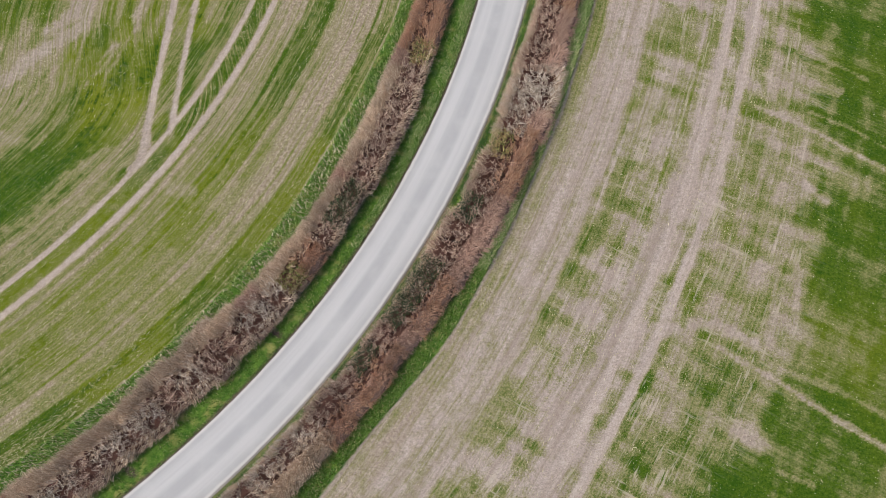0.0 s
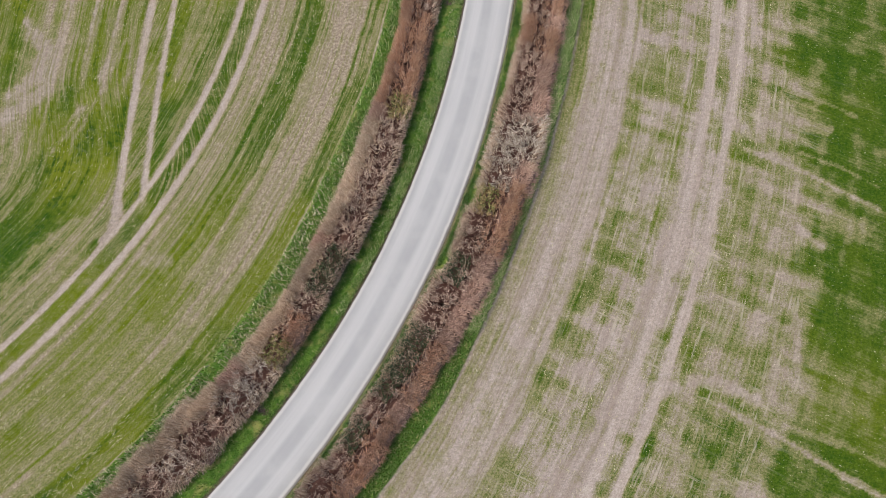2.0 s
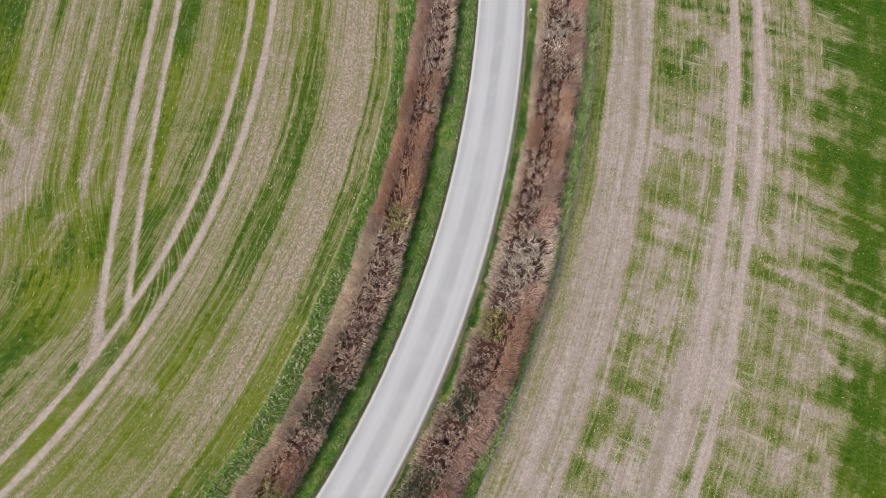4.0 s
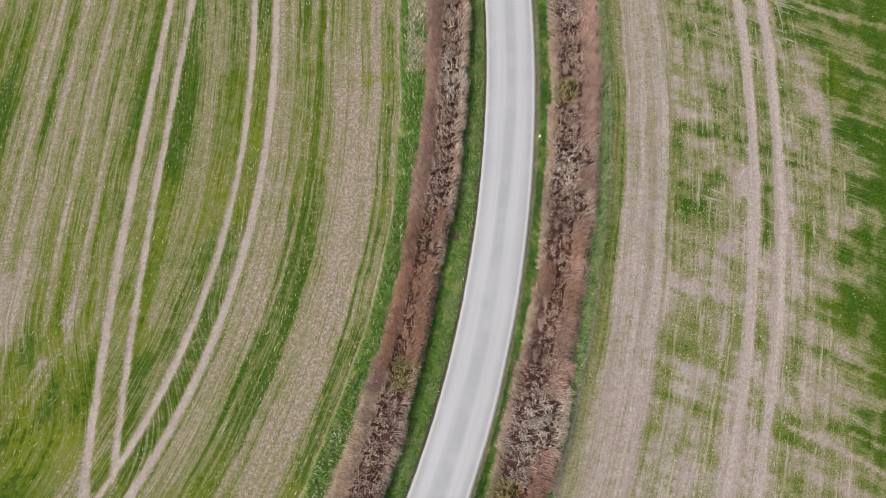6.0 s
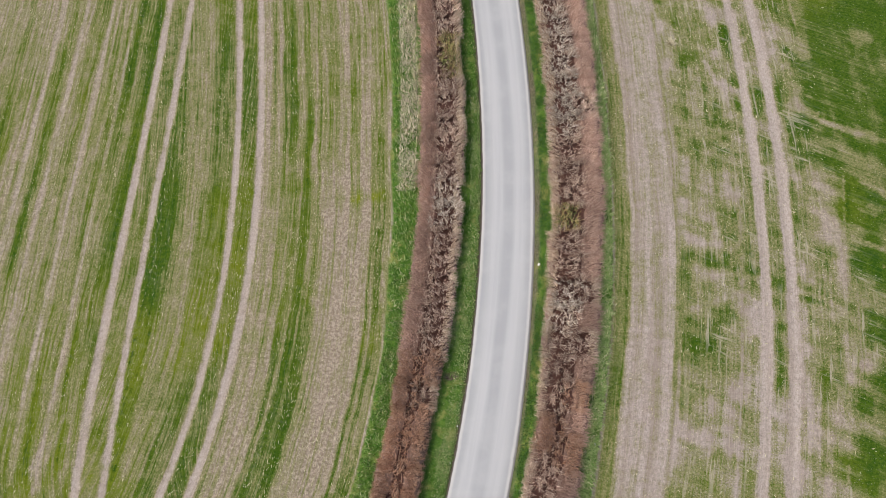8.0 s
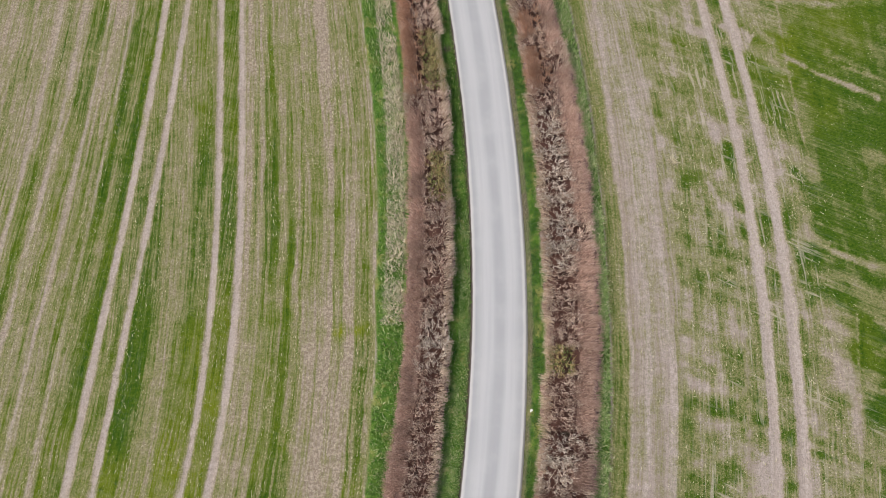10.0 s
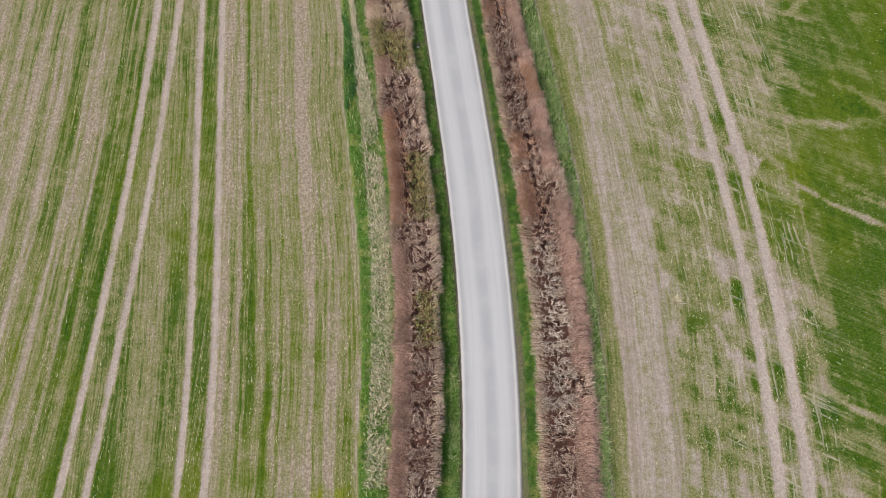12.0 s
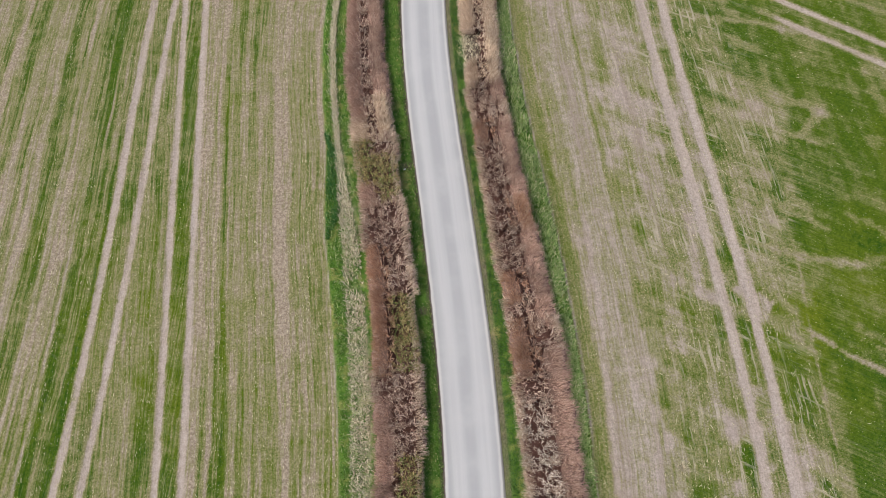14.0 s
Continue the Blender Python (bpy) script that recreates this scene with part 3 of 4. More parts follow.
# left field, bleached streaks
strip(0.12, 0.78, -36.4, 41.1, -37.2, 38.0, -40.5, 35.5, -43.6, 32.4)
strip(0.25, 0.65, -42.5, 27.1, -40.3, 26.6)
strip(0.35, 0.39, -36.8, 28.9, -39.1, 25.9)
strip(0.1, 0.43, -29.2, 28.6, -29.1, 25.6, -29.9, 23.8)
strip(0.28, 0.43, -32.6, 25.3, -35.5, 23.1, -37.8, 19.6, -40.0, 18.4)
strip(0.28, 0.30, -31.4, 40.8, -32.9, 36.6, -33.9, 34.2, -35.6, 31.9)
strip(0.22, 0.65, -26.4, 21.6, -24.6, 21.3)
strip(0.3, 1.13, -11.8, 39.7, -13.8, 32.4, -16.1, 26.7, -18.7, 22.6, -21.4, 20.1)
# left field, thick crop
strip(0.92, 1.04, -35.7, 28.3, -36.9, 25.3, -39.7, 23.8)
strip(0.9, 0.74, -33.4, 28.4, -31.5, 32.4)
strip(0.95, 0.52, -32.5, 39.6, -33.8, 37.1)
strip(0.85, 0.87, -34.9, 35.0, -35.8, 33.0)
strip(0.95, 0.83, -39.8, 19.4, -38.7, 21.7)
strip(0.85, 0.61, -30.7, 34.1)
strip(0.9, 1.04, -44.2, 38.7, -42.2, 41.2)
strip(0.8, 0.87, -15.6, 37.0, -17.0, 32.8, -18.2, 29.0)
strip(0.76, 0.74, -22.6, 23.3)
strip(0.78, 0.83, -23.6, 19.7, -25.3, 17.2)
strip(0.85, 0.61, -9.9, 35.4, -12.4, 28.2, -15.0, 23.0, -17.4, 18.2, -19.5, 15.6, -22.7, 11.6, -26.7, 7.6, -32.6, 2.6, -36.4, -0.3)
# left field, where the two pairs of tracks part
strip(0.12, 0.87, -39.8, 45.4, -37.2, 42.2, -38.3, 39.4, -40.1, 37.8)
strip(0.15, 0.61, -36.2, 43.3, -37.3, 39.3)
strip(0.22, 0.26, -31.7, 40.1, -32.9, 36.8, -34.6, 34.2)
strip(0.3, 0.22, -30.0, 42.7, -32.3, 36.3, -33.8, 32.6)
strip(0.95, 0.57, -24.5, 50.2, -25.0, 43.3)
strip(0.92, 0.39, -29.8, 42.1, -30.1, 39.2)
strip(0.92, 0.43, -32.5, 38.4, -32.9, 36.7)
strip(0.92, 0.39, -25.0, 37.5, -25.9, 36.1)
strip(0.92, 0.35, -26.6, 31.9, -26.9, 30.5)


# drain cuts and mud holes in the verges: x, y, half length, half width, degrees, depth
MUD = ((-16.35, 9.35, 0.75, 0.26, 150, 0.15), (-26.3, -0.7, 0.6, 0.3, 150, 0.12), (-0.55, 43.6, 0.6, 0.28, 0, 0.05), (2.75, 83.8, 0.45, 0.30, 0, 0.06), (1.85, 96.8, 0.6, 0.35, 0, 0.2))


def ground():
    xs, ys = axis(-48, 49, 0.19), axis(-13, 129, 0.19)
    X, Y = np.meshgrid(xs, ys)
    x, y = X.ravel(), Y.ravel()
    n = len(x)
    wob = 0.30 * (fb(x * 0.35, y * 0.35, 11) - 0.5)
    xw = x + wob
    cosr = road_cos(y)
    d = (x - road_mid(y)) * cosr
    lo, li, ri, ro = (hedge_side(k, y) for k in ("hedge_l_out", "hedge_l_in", "hedge_r_in", "hedge_r_out"))
    el, er = left_edge(y), right_edge(y)
    ra, rb, rr = line("rut_a", y), line("rut_b", y), line("rut_r", y)
    ca, cr = (1 / np.sqrt(1 + slope(k, y) ** 2) for k in ("rut_a", "rut_r"))
    ra2 = ra + 1.97 / ca
    fine = fb(x * 1.1, y * 1.1, 21) - 0.5
    big = fb(x * 0.09, y * 0.09, 31) - 0.5

    # left field
    along = y / ca
    m = (xw - ra2) / np.maximum(el - ra2, 1) * 12
    near = np.clip(0.58 - 0.09 * sm(55, 80, y) + 1.50 * (along_rows(NEAR, y, m / 0.4) - 0.48), 0.08, 0.86)
    near = np.where(m > 10.3, np.minimum(near, 0.86 - 0.32 * band(y, 27, 56, 4) - 0.22 * sm(56, 60, y)), near)
    near += 0.30 * (fb(m * 1.1, along * 0.055, 41) - 0.5) + 1.15 * (fb(m * 3.1, along * 0.03, 44) - 0.5)
    q = (ra - xw) * ca
    wedge = 0.66 + 1.25 * (along_rows(WEDGE, y, (ra - xw) / np.maximum(ra - rb - 2.1, 0.5) * 10) - 0.52) + 0.45 * (fb(q * 1.6, along * 0.05, 51) - 0.5)
    q2 = rb - xw
    rows = 0.62 + 1.75 * (along_rows(ROWS_FAR, y, q2 / 0.6) - 0.48) + 0.30 * (fb(q2 * 0.62, y * 0.045, 61) - 0.5) + 1.05 * (fb(q2 * 2.6, y * 0.03, 62) - 0.5)
    south = 0.70 + 1.35 * (along_rows(SOUTH, y, q / 0.6) - 0.52) + 0.55 * (fb(q * 0.45, along * 0.060, 71) - 0.5) + 1.15 * (fb(q * 1.9, along * 0.04, 72) - 0.5)
    north = sm(24, 40, y)
    far_left = south * (1 - north) + rows * north
    g = np.where(m > 0, near, np.where(q < 0, 0.88 + 0.3 * fine, np.where((xw > rb + 1.9) & (y > 29), wedge, far_left)))
    g = np.where((xw > rb) & (xw < rb + 1.9) & (q > 0) & (y > 29), 0.72 + 0.3 * fine, g)
    bare = np.zeros(n)
    straw = 0.8 - 0.40 * (1 - sm(14, 32, y))

    # right field, measured from the left wheel track (s): grassy edge, bare headland, thin crop, tracks, then the full crop
    s = (xw - rr) * cr
    r = (xw - er) * cr
    th = radians(-30)
    da, db = x * math.cos(th) + y * math.sin(th), -x * math.sin(th) + y * math.cos(th)
    cross = fb(da * 0.10, db * 0.55, 91) - 0.5
    clumpy = fb(x * 0.45, y * 0.45, 95) - 0.5
    cell = fb(s * 1.2, y * 0.26, 83) - 0.5
    weave = fb(da * 0.20, db * 1.3, 93) - 0.5
    far = sm(62, 92, y)
    full = 9.6 - 4.2 * sm(18, 38, y) + 2.6 * band(y, 40, 50, 4) - 0.6 * sm(52, 62, y) + 2.8 * sm(82, 96, y)
    edge = s + 1.8 * clumpy + 2.2 * cross + 2.0 * weave + 1.2 * fine
    lush_edge, se = 0.24 + 0.42 * sm(22, 40, y) - 0.10 * sm(78, 92, y), edge_s(y)
    gr = lush_edge - (lush_edge - 0.08) * sm(1.0, 1.6, s - se + 0.5 * clumpy)
    gr = gr + (0.05 + 0.12 * far) * sm(1.3, 2.0, s - se) + (0.24 + 0.14 * sm(28, 44, y) + 0.05 * band(y, 64, 84, 4) - 0.30 * sm(84, 94, y)) * sm(-6.7, -6.1, s + 0.7 * cell)
    gr = np.where(s > 1.95, 0.52 + 0.07 * sm(25, 42, y) + (0.36 + 0.02 * sm(30, 60, y) - 0.16 * sm(92, 102, y)) * sm(full - 2.2, full + 2.2, edge), gr)
    rough = 0.45 * clumpy + 0.40 * cross + 0.95 * cell + 0.80 * weave + 0.35 * fine
    gr = gr + rough * (sm(-6.8, -5.8, s) * (1 - 0.45 * sm(full, full + 3, s)) * (1 - 0.3 * far) + 0.10)
    gr = gr + (0.22 + 0.16 * far) * (fb(r * 2.2, y * 0.06, 97) - 0.5) + 0.30 * (fb(s * 1.1, y * 0.03, 99) - 0.5) * (1 - sm(2, 5, s))
    gr = gr + (0.26 * band(s, -1.15, -0.45, 0.2) + 0.22 * band(s, 0.55, 1.45, 0.2) + 0.20 * band(s, 2.5, 3.7, 0.5)) * sm(28, 42, y) * np.clip(0.4 + 1.6 * clumpy + 1.4 * fine, 0, 1.4)
    gr = gr - 0.55 * band(r, 0.0, 0.20, 0.07) + 0.30 * (band(s, -6.75, -6.5, 0.12) + band(s, -10.45, -10.3, 0.1)) * sm(30, 40, y)
    on_right = x > (lo + ro) / 2
    g = np.where(on_right, gr, g)
    bare = np.where(on_right, (0.55 + 0.45 * band(s, -10.2, 3.4, 0.5)) * (1 - 0.12 * far), bare)
    straw = np.where(on_right, 0.30 - 0.20 * sm(7, 10, s), straw)
    bare = np.maximum(bare, 0.7 * band(r, 0.0, 0.14, 0.06) * on_right)
    e2 = (el - xw) * ca
    g = np.where(~on_right & (e2 > 0) & (e2 < 0.16), 0.25, g)
    bare = np.where(~on_right, np.maximum(bare, 0.6 * band(e2, 0.0, 0.12, 0.06)), bare)

    web = np.where(on_right, 1.0 * band(s, -5.5, 11, 1.5) * (1 - 0.9 * sm(full - 1, full + 2, edge)), 0.12)

    track = np.zeros(n)

    mottle = 0.30 * (fb(x * 0.55, y * 0.55, 106) - 0.5) + 0.35 * (fb(x * 1.6, y * 1.6, 109) - 0.5)
    g = g + np.where(on_right, 0.7, 1.0) * mottle + np.where(on_right, 0.0, -0.03 - 0.05 * sm(85, 110, y))

    # strips and patches of their own
    warp_a, warp_b = 0.9 * (fb(x * 0.8, y * 0.8, 113) - 0.5), 1.0 * (fb(x * 2.4, y * 2.4, 116) - 0.5)
    for cover, half, pts in STRIPS:
        cover -= 0.18 * (0.45 < cover < 0.89) * (pts[0] > 0)
        px, py = np.array(pts[0::2]), np.array(pts[1::2])
        near_ = np.flatnonzero((x > px.min() - half - 1.2) & (x < px.max() + half + 1.2) & (y > py.min() - half - 1.2) & (y < py.max() + half + 1.2))
        qx, qy = x[near_], y[near_]
        dist = np.hypot(qx - px[0], qy - py[0])
        for i in range(len(px) - 1):
            ex, ey = px[i + 1] - px[i], py[i + 1] - py[i]
            f = np.clip(((qx - px[i]) * ex + (qy - py[i]) * ey) / (ex * ex + ey * ey), 0, 1)
            dist = np.minimum(dist, np.hypot(qx - px[i] - f * ex, qy - py[i] - f * ey))
        rag = min(1.0, 1.6 * half)
        wgt = (0.92 if cover < 0.14 or cover > 0.4 else 0.72) * (1 - sm(0.30, 1.35, (dist + rag * (warp_a[near_] + warp_b[near_])) / half))
        g[near_] = g[near_] * (1 - wgt) + (cover + 0.50 * rough[near_] * on_right[near_]) * wgt
        if cover < 0.3:
            bare[near_] = np.maximum(bare[near_], wgt * (0.95 - cover))
            web[near_] *= 1 - wgt

    # wheel tracks, worn to bare soil
    z = np.zeros(n)
    edge_n = 0.10 * (fb(x * 1.7, y * 1.7, 101) - 0.5) * 2

    def rut(dist, half, on, worn):
        nonlocal g, bare, z, straw
        w = (1 - sm(half - 0.20, half + 0.18, np.abs(dist) + 0.7 * edge_n)) * on * np.clip(0.58 + 0.75 * fb(x * 0.7, y * 0.7, 112), 0, 1)
        g = g * (1 - w) + (0.68 - worn) * w
        bare = np.maximum(bare, w * worn)
        straw = straw * (1 - w)
        web[:] = web * (1 - w)
        track[:] = np.maximum(track, w * (worn - 0.2) * np.clip(0.4 + 1.2 * (fb(x * 0.3, y * 0.3, 105) - 0.2), 0.3, 1))
        z = z - 0.05 * w

    fade_b = sm(23.0, 26.0, y)
    rut((x - ra) * ca, 0.27, 1.0, 0.97)
    rut((x - ra2) * ca, 0.29, 1.0, 0.97)
    rut(x - rb, 0.34, fade_b, 0.9)
    rut(x - rb - 2.1, 0.30, sm(25.5, 27.5, y), 0.9)
    for off, half, start in ((3.1, 0.14, 34), (5.4, 0.18, 38), (7.9, 0.13, 30), (10.2, 0.17, 42)):
        rut(x - rb + off, half, 0.7 * sm(start, start + 8, y) * (1 - 0.5 * sm(80, 100, y)), 0.8)
    worn = 0.80 + 0.2 * sm(30, 50, y)
    rut((x - rr) * cr, 0.36, worn, 0.92)
    rut((x - rr) * cr - 1.95, 0.38, worn, 0.92)
    # tramlines that cross the right field at a slant
    t2 = (x - 36.5) * math.sin(radians(37)) + (y - 108.9) * math.cos(radians(37))
    rut(t2, 0.30, sm(9, 13, s) * band(y, 90, 130, 3), 0.9)
    rut(t2 - 2.05, 0.30, sm(9, 13, s) * band(y, 90, 130, 3), 0.9)

    yellow = np.clip(0.02 + 1.3 * (fb(x * 0.06, y * 0.06, 121) - 0.5) + 0.5 * (fb(x * 0.5, y * 0.16, 124) - 0.5), 0, 0.75)

    yellow = np.clip(yellow + np.where(on_right, 0.0, 0.55 * sm(0.42, 0.62, fb(x * 0.10, y * 0.10, 122)) * (1 - sm(40, 70, y))), 0, 0.8)
    # grazing sheen of the far right crop, put into its colour as extra yellow
    yellow = np.clip(yellow + 0.12 * sm(8, 12, s) * sm(88, 100, y) * on_right, 0, 0.8)
    lush = np.exp(-((x + 7.0) / 2.2) ** 2 - ((y - 58.7) / 0.7) ** 2) * fb(x, y * 1.5, 127) * 1.5
    g, yellow = g + 0.35 * lush, np.clip(yellow + 0.9 * lush, 0, 1)

    # verges, and the litter under the hedges
    vl, vr = el + 0.15 * edge_n, er + 0.15 * edge_n
    verge = sm(-0.10, 0.10, x - vl) * (1 - sm(-0.10, 0.10, x - vr))
    dry = band((line("hedge_l_out", y) - x), 0.15 + 0.8 * sm(92, 104, y), 1.70 - 0.2 * sm(88, 100, y), 0.15) * sm(58.5, 62, y) * (1 - 0.6 * sm(79, 85, y)) * sm(0.22, 0.40, fb(x * 0.5, y * 0.25, 151))
    dry = np.maximum(dry, 0.16 * band(d, -4.2, -2.3, 0.2) * band(y, 20, 66, 3) * sm(0.50, 0.65, fb(x * 0.5, y * 0.3, 154)))
    dry = np.maximum(dry, band(y, 106.4, 110.2, 0.6) * sm(-0.5, 0.2, x - ri) * (1 - sm(0.0, 0.8, x - ro)))
    under = np.maximum(band((x - lo) * cosr, 0.35, 1e9, 0.3) * band((li - x) * cosr, 0.35, 1e9, 0.3),
                       band((x - ri) * cosr, 0.35, 1e9, 0.3) * band((ro - x) * cosr, 0.35, 1e9, 0.3))
    z = z + verge * 0.07 + 0.05 * fine * (0.3 + verge) + 0.12 * under
    for px, py, hl, hw, deg, deep in MUD:
        c, sn = math.cos(radians(deg)), math.sin(radians(deg))
        a, b = (x - px) * c + (y - py) * sn, -(x - px) * sn + (y - py) * c
        w = np.exp(-((a / hl) ** 2 + (b / hw) ** 2) ** 2)
        under = np.maximum(under, w * 1.2)
        z = z - deep * w
    inside = band(y, -12.4, 128.2, 0.4)
    under_road = (1 - sm(2.12, 2.50, np.abs(d))) * inside
    gutter = np.where(d < 0, band(-d, 1.9, 2.34, 0.08), 0.9 * band(d, 1.9, 2.46 + 0.2 * sm(42, 60, y), 0.10))
    under = np.maximum(under, gutter * (0.35 + 0.8 * fb(x * 0.6, y * 0.6, 141)))
    z = z * (1 - under_road) - 0.10 * under_road
    z = z * inside - 0.05 * (1 - inside)

    under, verge = under * inside, verge * (0.25 + 0.75 * inside)
    nx, ny = len(xs), len(ys)
    me = bpy.data.meshes.new("ground")
    idx = np.arange(n).reshape(ny, nx)
    quads = np.stack([idx[:-1, :-1], idx[:-1, 1:], idx[1:, 1:], idx[1:, :-1]], -1).reshape(-1, 4)
    me.vertices.add(n)
    me.vertices.foreach_set("co", np.stack([x, y, z], 1).astype(np.float32).ravel())
    me.loops.add(quads.size)
    me.loops.foreach_set("vertex_index", quads.ravel().astype(np.int32))
    me.polygons.add(len(quads))
    me.polygons.foreach_set("loop_start", np.arange(0, quads.size, 4, dtype=np.int32))
    me.polygons.foreach_set("loop_total", np.full(len(quads), 4, dtype=np.int32))
    me.update(calc_edges=True)
    for name, v in (("green", g), ("bare", bare), ("straw", straw), ("yellow", yellow), ("verge", verge), ("litter", under), ("dry", dry), ("web", web), ("track", track)):
        at = me.attributes.new(name, "FLOAT", "POINT")
        at.data.foreach_set("value", np.clip(v, -0.3, 1.3).astype(np.float32))
    slant = on_right & (edge > full)
    r1 = np.where(on_right, s, np.where(m > 0, m, np.where((q > 0) & (xw > rb), q, q2 * north + q * (1 - north))))
    rowc = np.stack([np.where(slant, db, r1), np.where(slant, da, along), np.zeros(n)], 1)
    at = me.attributes.new("slant", "FLOAT_VECTOR", "POINT")
    at.data.foreach_set("vector", np.stack([db, da, np.zeros(n)], 1).astype(np.float32).ravel())
    at = me.attributes.new("row", "FLOAT_VECTOR", "POINT")
    at.data.foreach_set("vector", rowc.astype(np.float32).ravel())
    me.materials.append(FIELD)
    me.shade_smooth()
    return tagged(new("ground", me), "farmland with young green crop rows, bare soil and grass verges", "ground", kind="structure")


ground()


# ---- the lane ----
def mesh_object(name, verts, faces, material, smooth=True):
    me = bpy.data.meshes.new(name)
    me.from_pydata(verts, [], faces)
    me.materials.append(material)
    if smooth:
        me.shade_smooth()
    return new(name, me)


def lane():
    ys = np.arange(-60, 190, 0.4)
    mid, cos = road_mid(ys), road_cos(ys)
    sl = np.sqrt(1 / cos ** 2 - 1) * np.sign(np.gradient(mid, ys))
    offs = np.array([-2.22, -2.13, -1.9, -1.3, -0.65, 0, 0.65, 1.3, 1.9, 2.13, 2.22])
    verts, row = [], []
    run = np.concatenate([[0], np.cumsum(np.hypot(np.diff(mid), np.diff(ys)))])
    for i, y in enumerate(ys):
        for o in offs:
            e = 0.0
            if abs(o) > 2:
                e = 0.05 * float(fb(np.array([run[i] * 0.22]), np.array([o]), 131)[0] - 0.5) * 2 * np.sign(o)
            dd = o + e
            z = 0.03 + 0.06 * (1 - (o / 2.13) ** 2) if abs(o) < 2.2 else -0.12
            verts.append((mid[i] + dd * cos[i], y - dd * cos[i] * sl[i], z))
            row.append((o, run[i], 0))
    k = len(offs)
    faces = [(a * k + b, a * k + b + 1, (a + 1) * k + b + 1, (a + 1) * k + b) for a in range(len(ys) - 1) for b in range(k - 1)]
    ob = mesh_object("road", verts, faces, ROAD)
    at = ob.data.attributes.new("row", "FLOAT_VECTOR", "POINT")
    at.data.foreach_set("vector", np.array(row, np.float32).ravel())
    return tagged(ob, "narrow pale grey asphalt lane with worn wheel bands", "road", kind="structure")


lane()


# ---- hedge bushes ----
def tube(path, radii, sides=3):
    """Vertices and faces of a tapered twig along a path."""
    path = [Vector(p) for p in path]
    axis_ = (path[-1] - path[0]).normalized()
    a = axis_.orthogonal().normalized()
    b = axis_.cross(a)
    vs = [p + (a * math.cos(2 * math.pi * i / sides) + b * math.sin(2 * math.pi * i / sides)) * r for p, r in zip(path, radii) for i in range(sides)]
    fs = [(j * sides + i, j * sides + (i + 1) % sides, (j + 1) * sides + (i + 1) % sides, (j + 1) * sides + i)
          for j in range(len(path) - 1) for i in range(sides)]
    return vs, fs


def joined(name, pieces, material, parent, label="", smooth=False):
    verts, faces = [], []
    for vs, fs in pieces:
        o = len(verts)
        verts += [tuple(v) for v in vs]
        faces += [tuple(i + o for i in f) for f in fs]
    ob = mesh_object(name, verts, faces, material, smooth)
    ob.parent = parent
    if label:
        ob["label"] = label
    return ob


def envelope(x):
    """Height of the clipped outline over the bush's own cross axis (x outwards)."""
    return 2.1 * math.sqrt(max(0.06, 1 - max(0.0, (x - 0.1) / 1.28) ** 2.6)) if x > 0.1 else 2.1


LABELS = {
    "purple": "leafless purple-brown hawthorn bush clipped into the roadside hedge",
    "grey": "leafless grey lichen-covered bush clipped into the roadside hedge",
    "lichen": "leafless bush crusted with pale cream lichen in the hedge",
    "fawn": "fawn-brown leafless bush clipped into the roadside hedge",
    "rust": "rust-brown leafless bush clipped into the roadside hedge",
    "olive": "olive-brown bush with a few green leaves in the hedge",
}


def cone(a, b, r):
    """A fine twig that tapers to a point."""
    axis_ = (b - a).normalized()
    u = axis_.orthogonal().normalized()
    v = axis_.cross(u)
    ring = [a + (u * math.cos(2.0944 * i) + v * math.sin(2.0944 * i)) * r for i in range(3)]
    return ring + [b], [(0, 1, 3), (1, 2, 3), (2, 0, 3)]


def spray(rng, base, axis_, count, length, spread, r):
    """A fan of crooked twigs from one knuckle, with short side shoots."""
    out = []
    for i in range(count):
        d = (axis_ + Vector((rng.gauss(0, spread), rng.gauss(0, spread), rng.gauss(0, 0.2)))).normalized()
        ln, rr = length * rng.uniform(0.6, 1.2), r * rng.uniform(0.65, 1.35)
        mid = base + d * ln * 0.5 + Vector((rng.gauss(0, 0.04), rng.gauss(0, 0.04), 0))
        d = (d + Vector((rng.gauss(0, 0.45), rng.gauss(0, 0.45), 0.25))).normalized()
        tip = mid + d * ln * 0.5
        out.append(tube((base, mid, tip), (rr, rr * 0.9, rr * 0.45)))
        for j in range(rng.choice((1, 2, 2))):
            o = mid.lerp(tip, rng.uniform(-0.5, 0.9))
            e = o + (d + Vector((rng.gauss(0, 0.8), rng.gauss(0, 0.8), rng.uniform(0, 0.4)))).normalized() * rng.uniform(0.10, 0.26)
            out.append(cone(o, e, rr * 0.85))
    return out


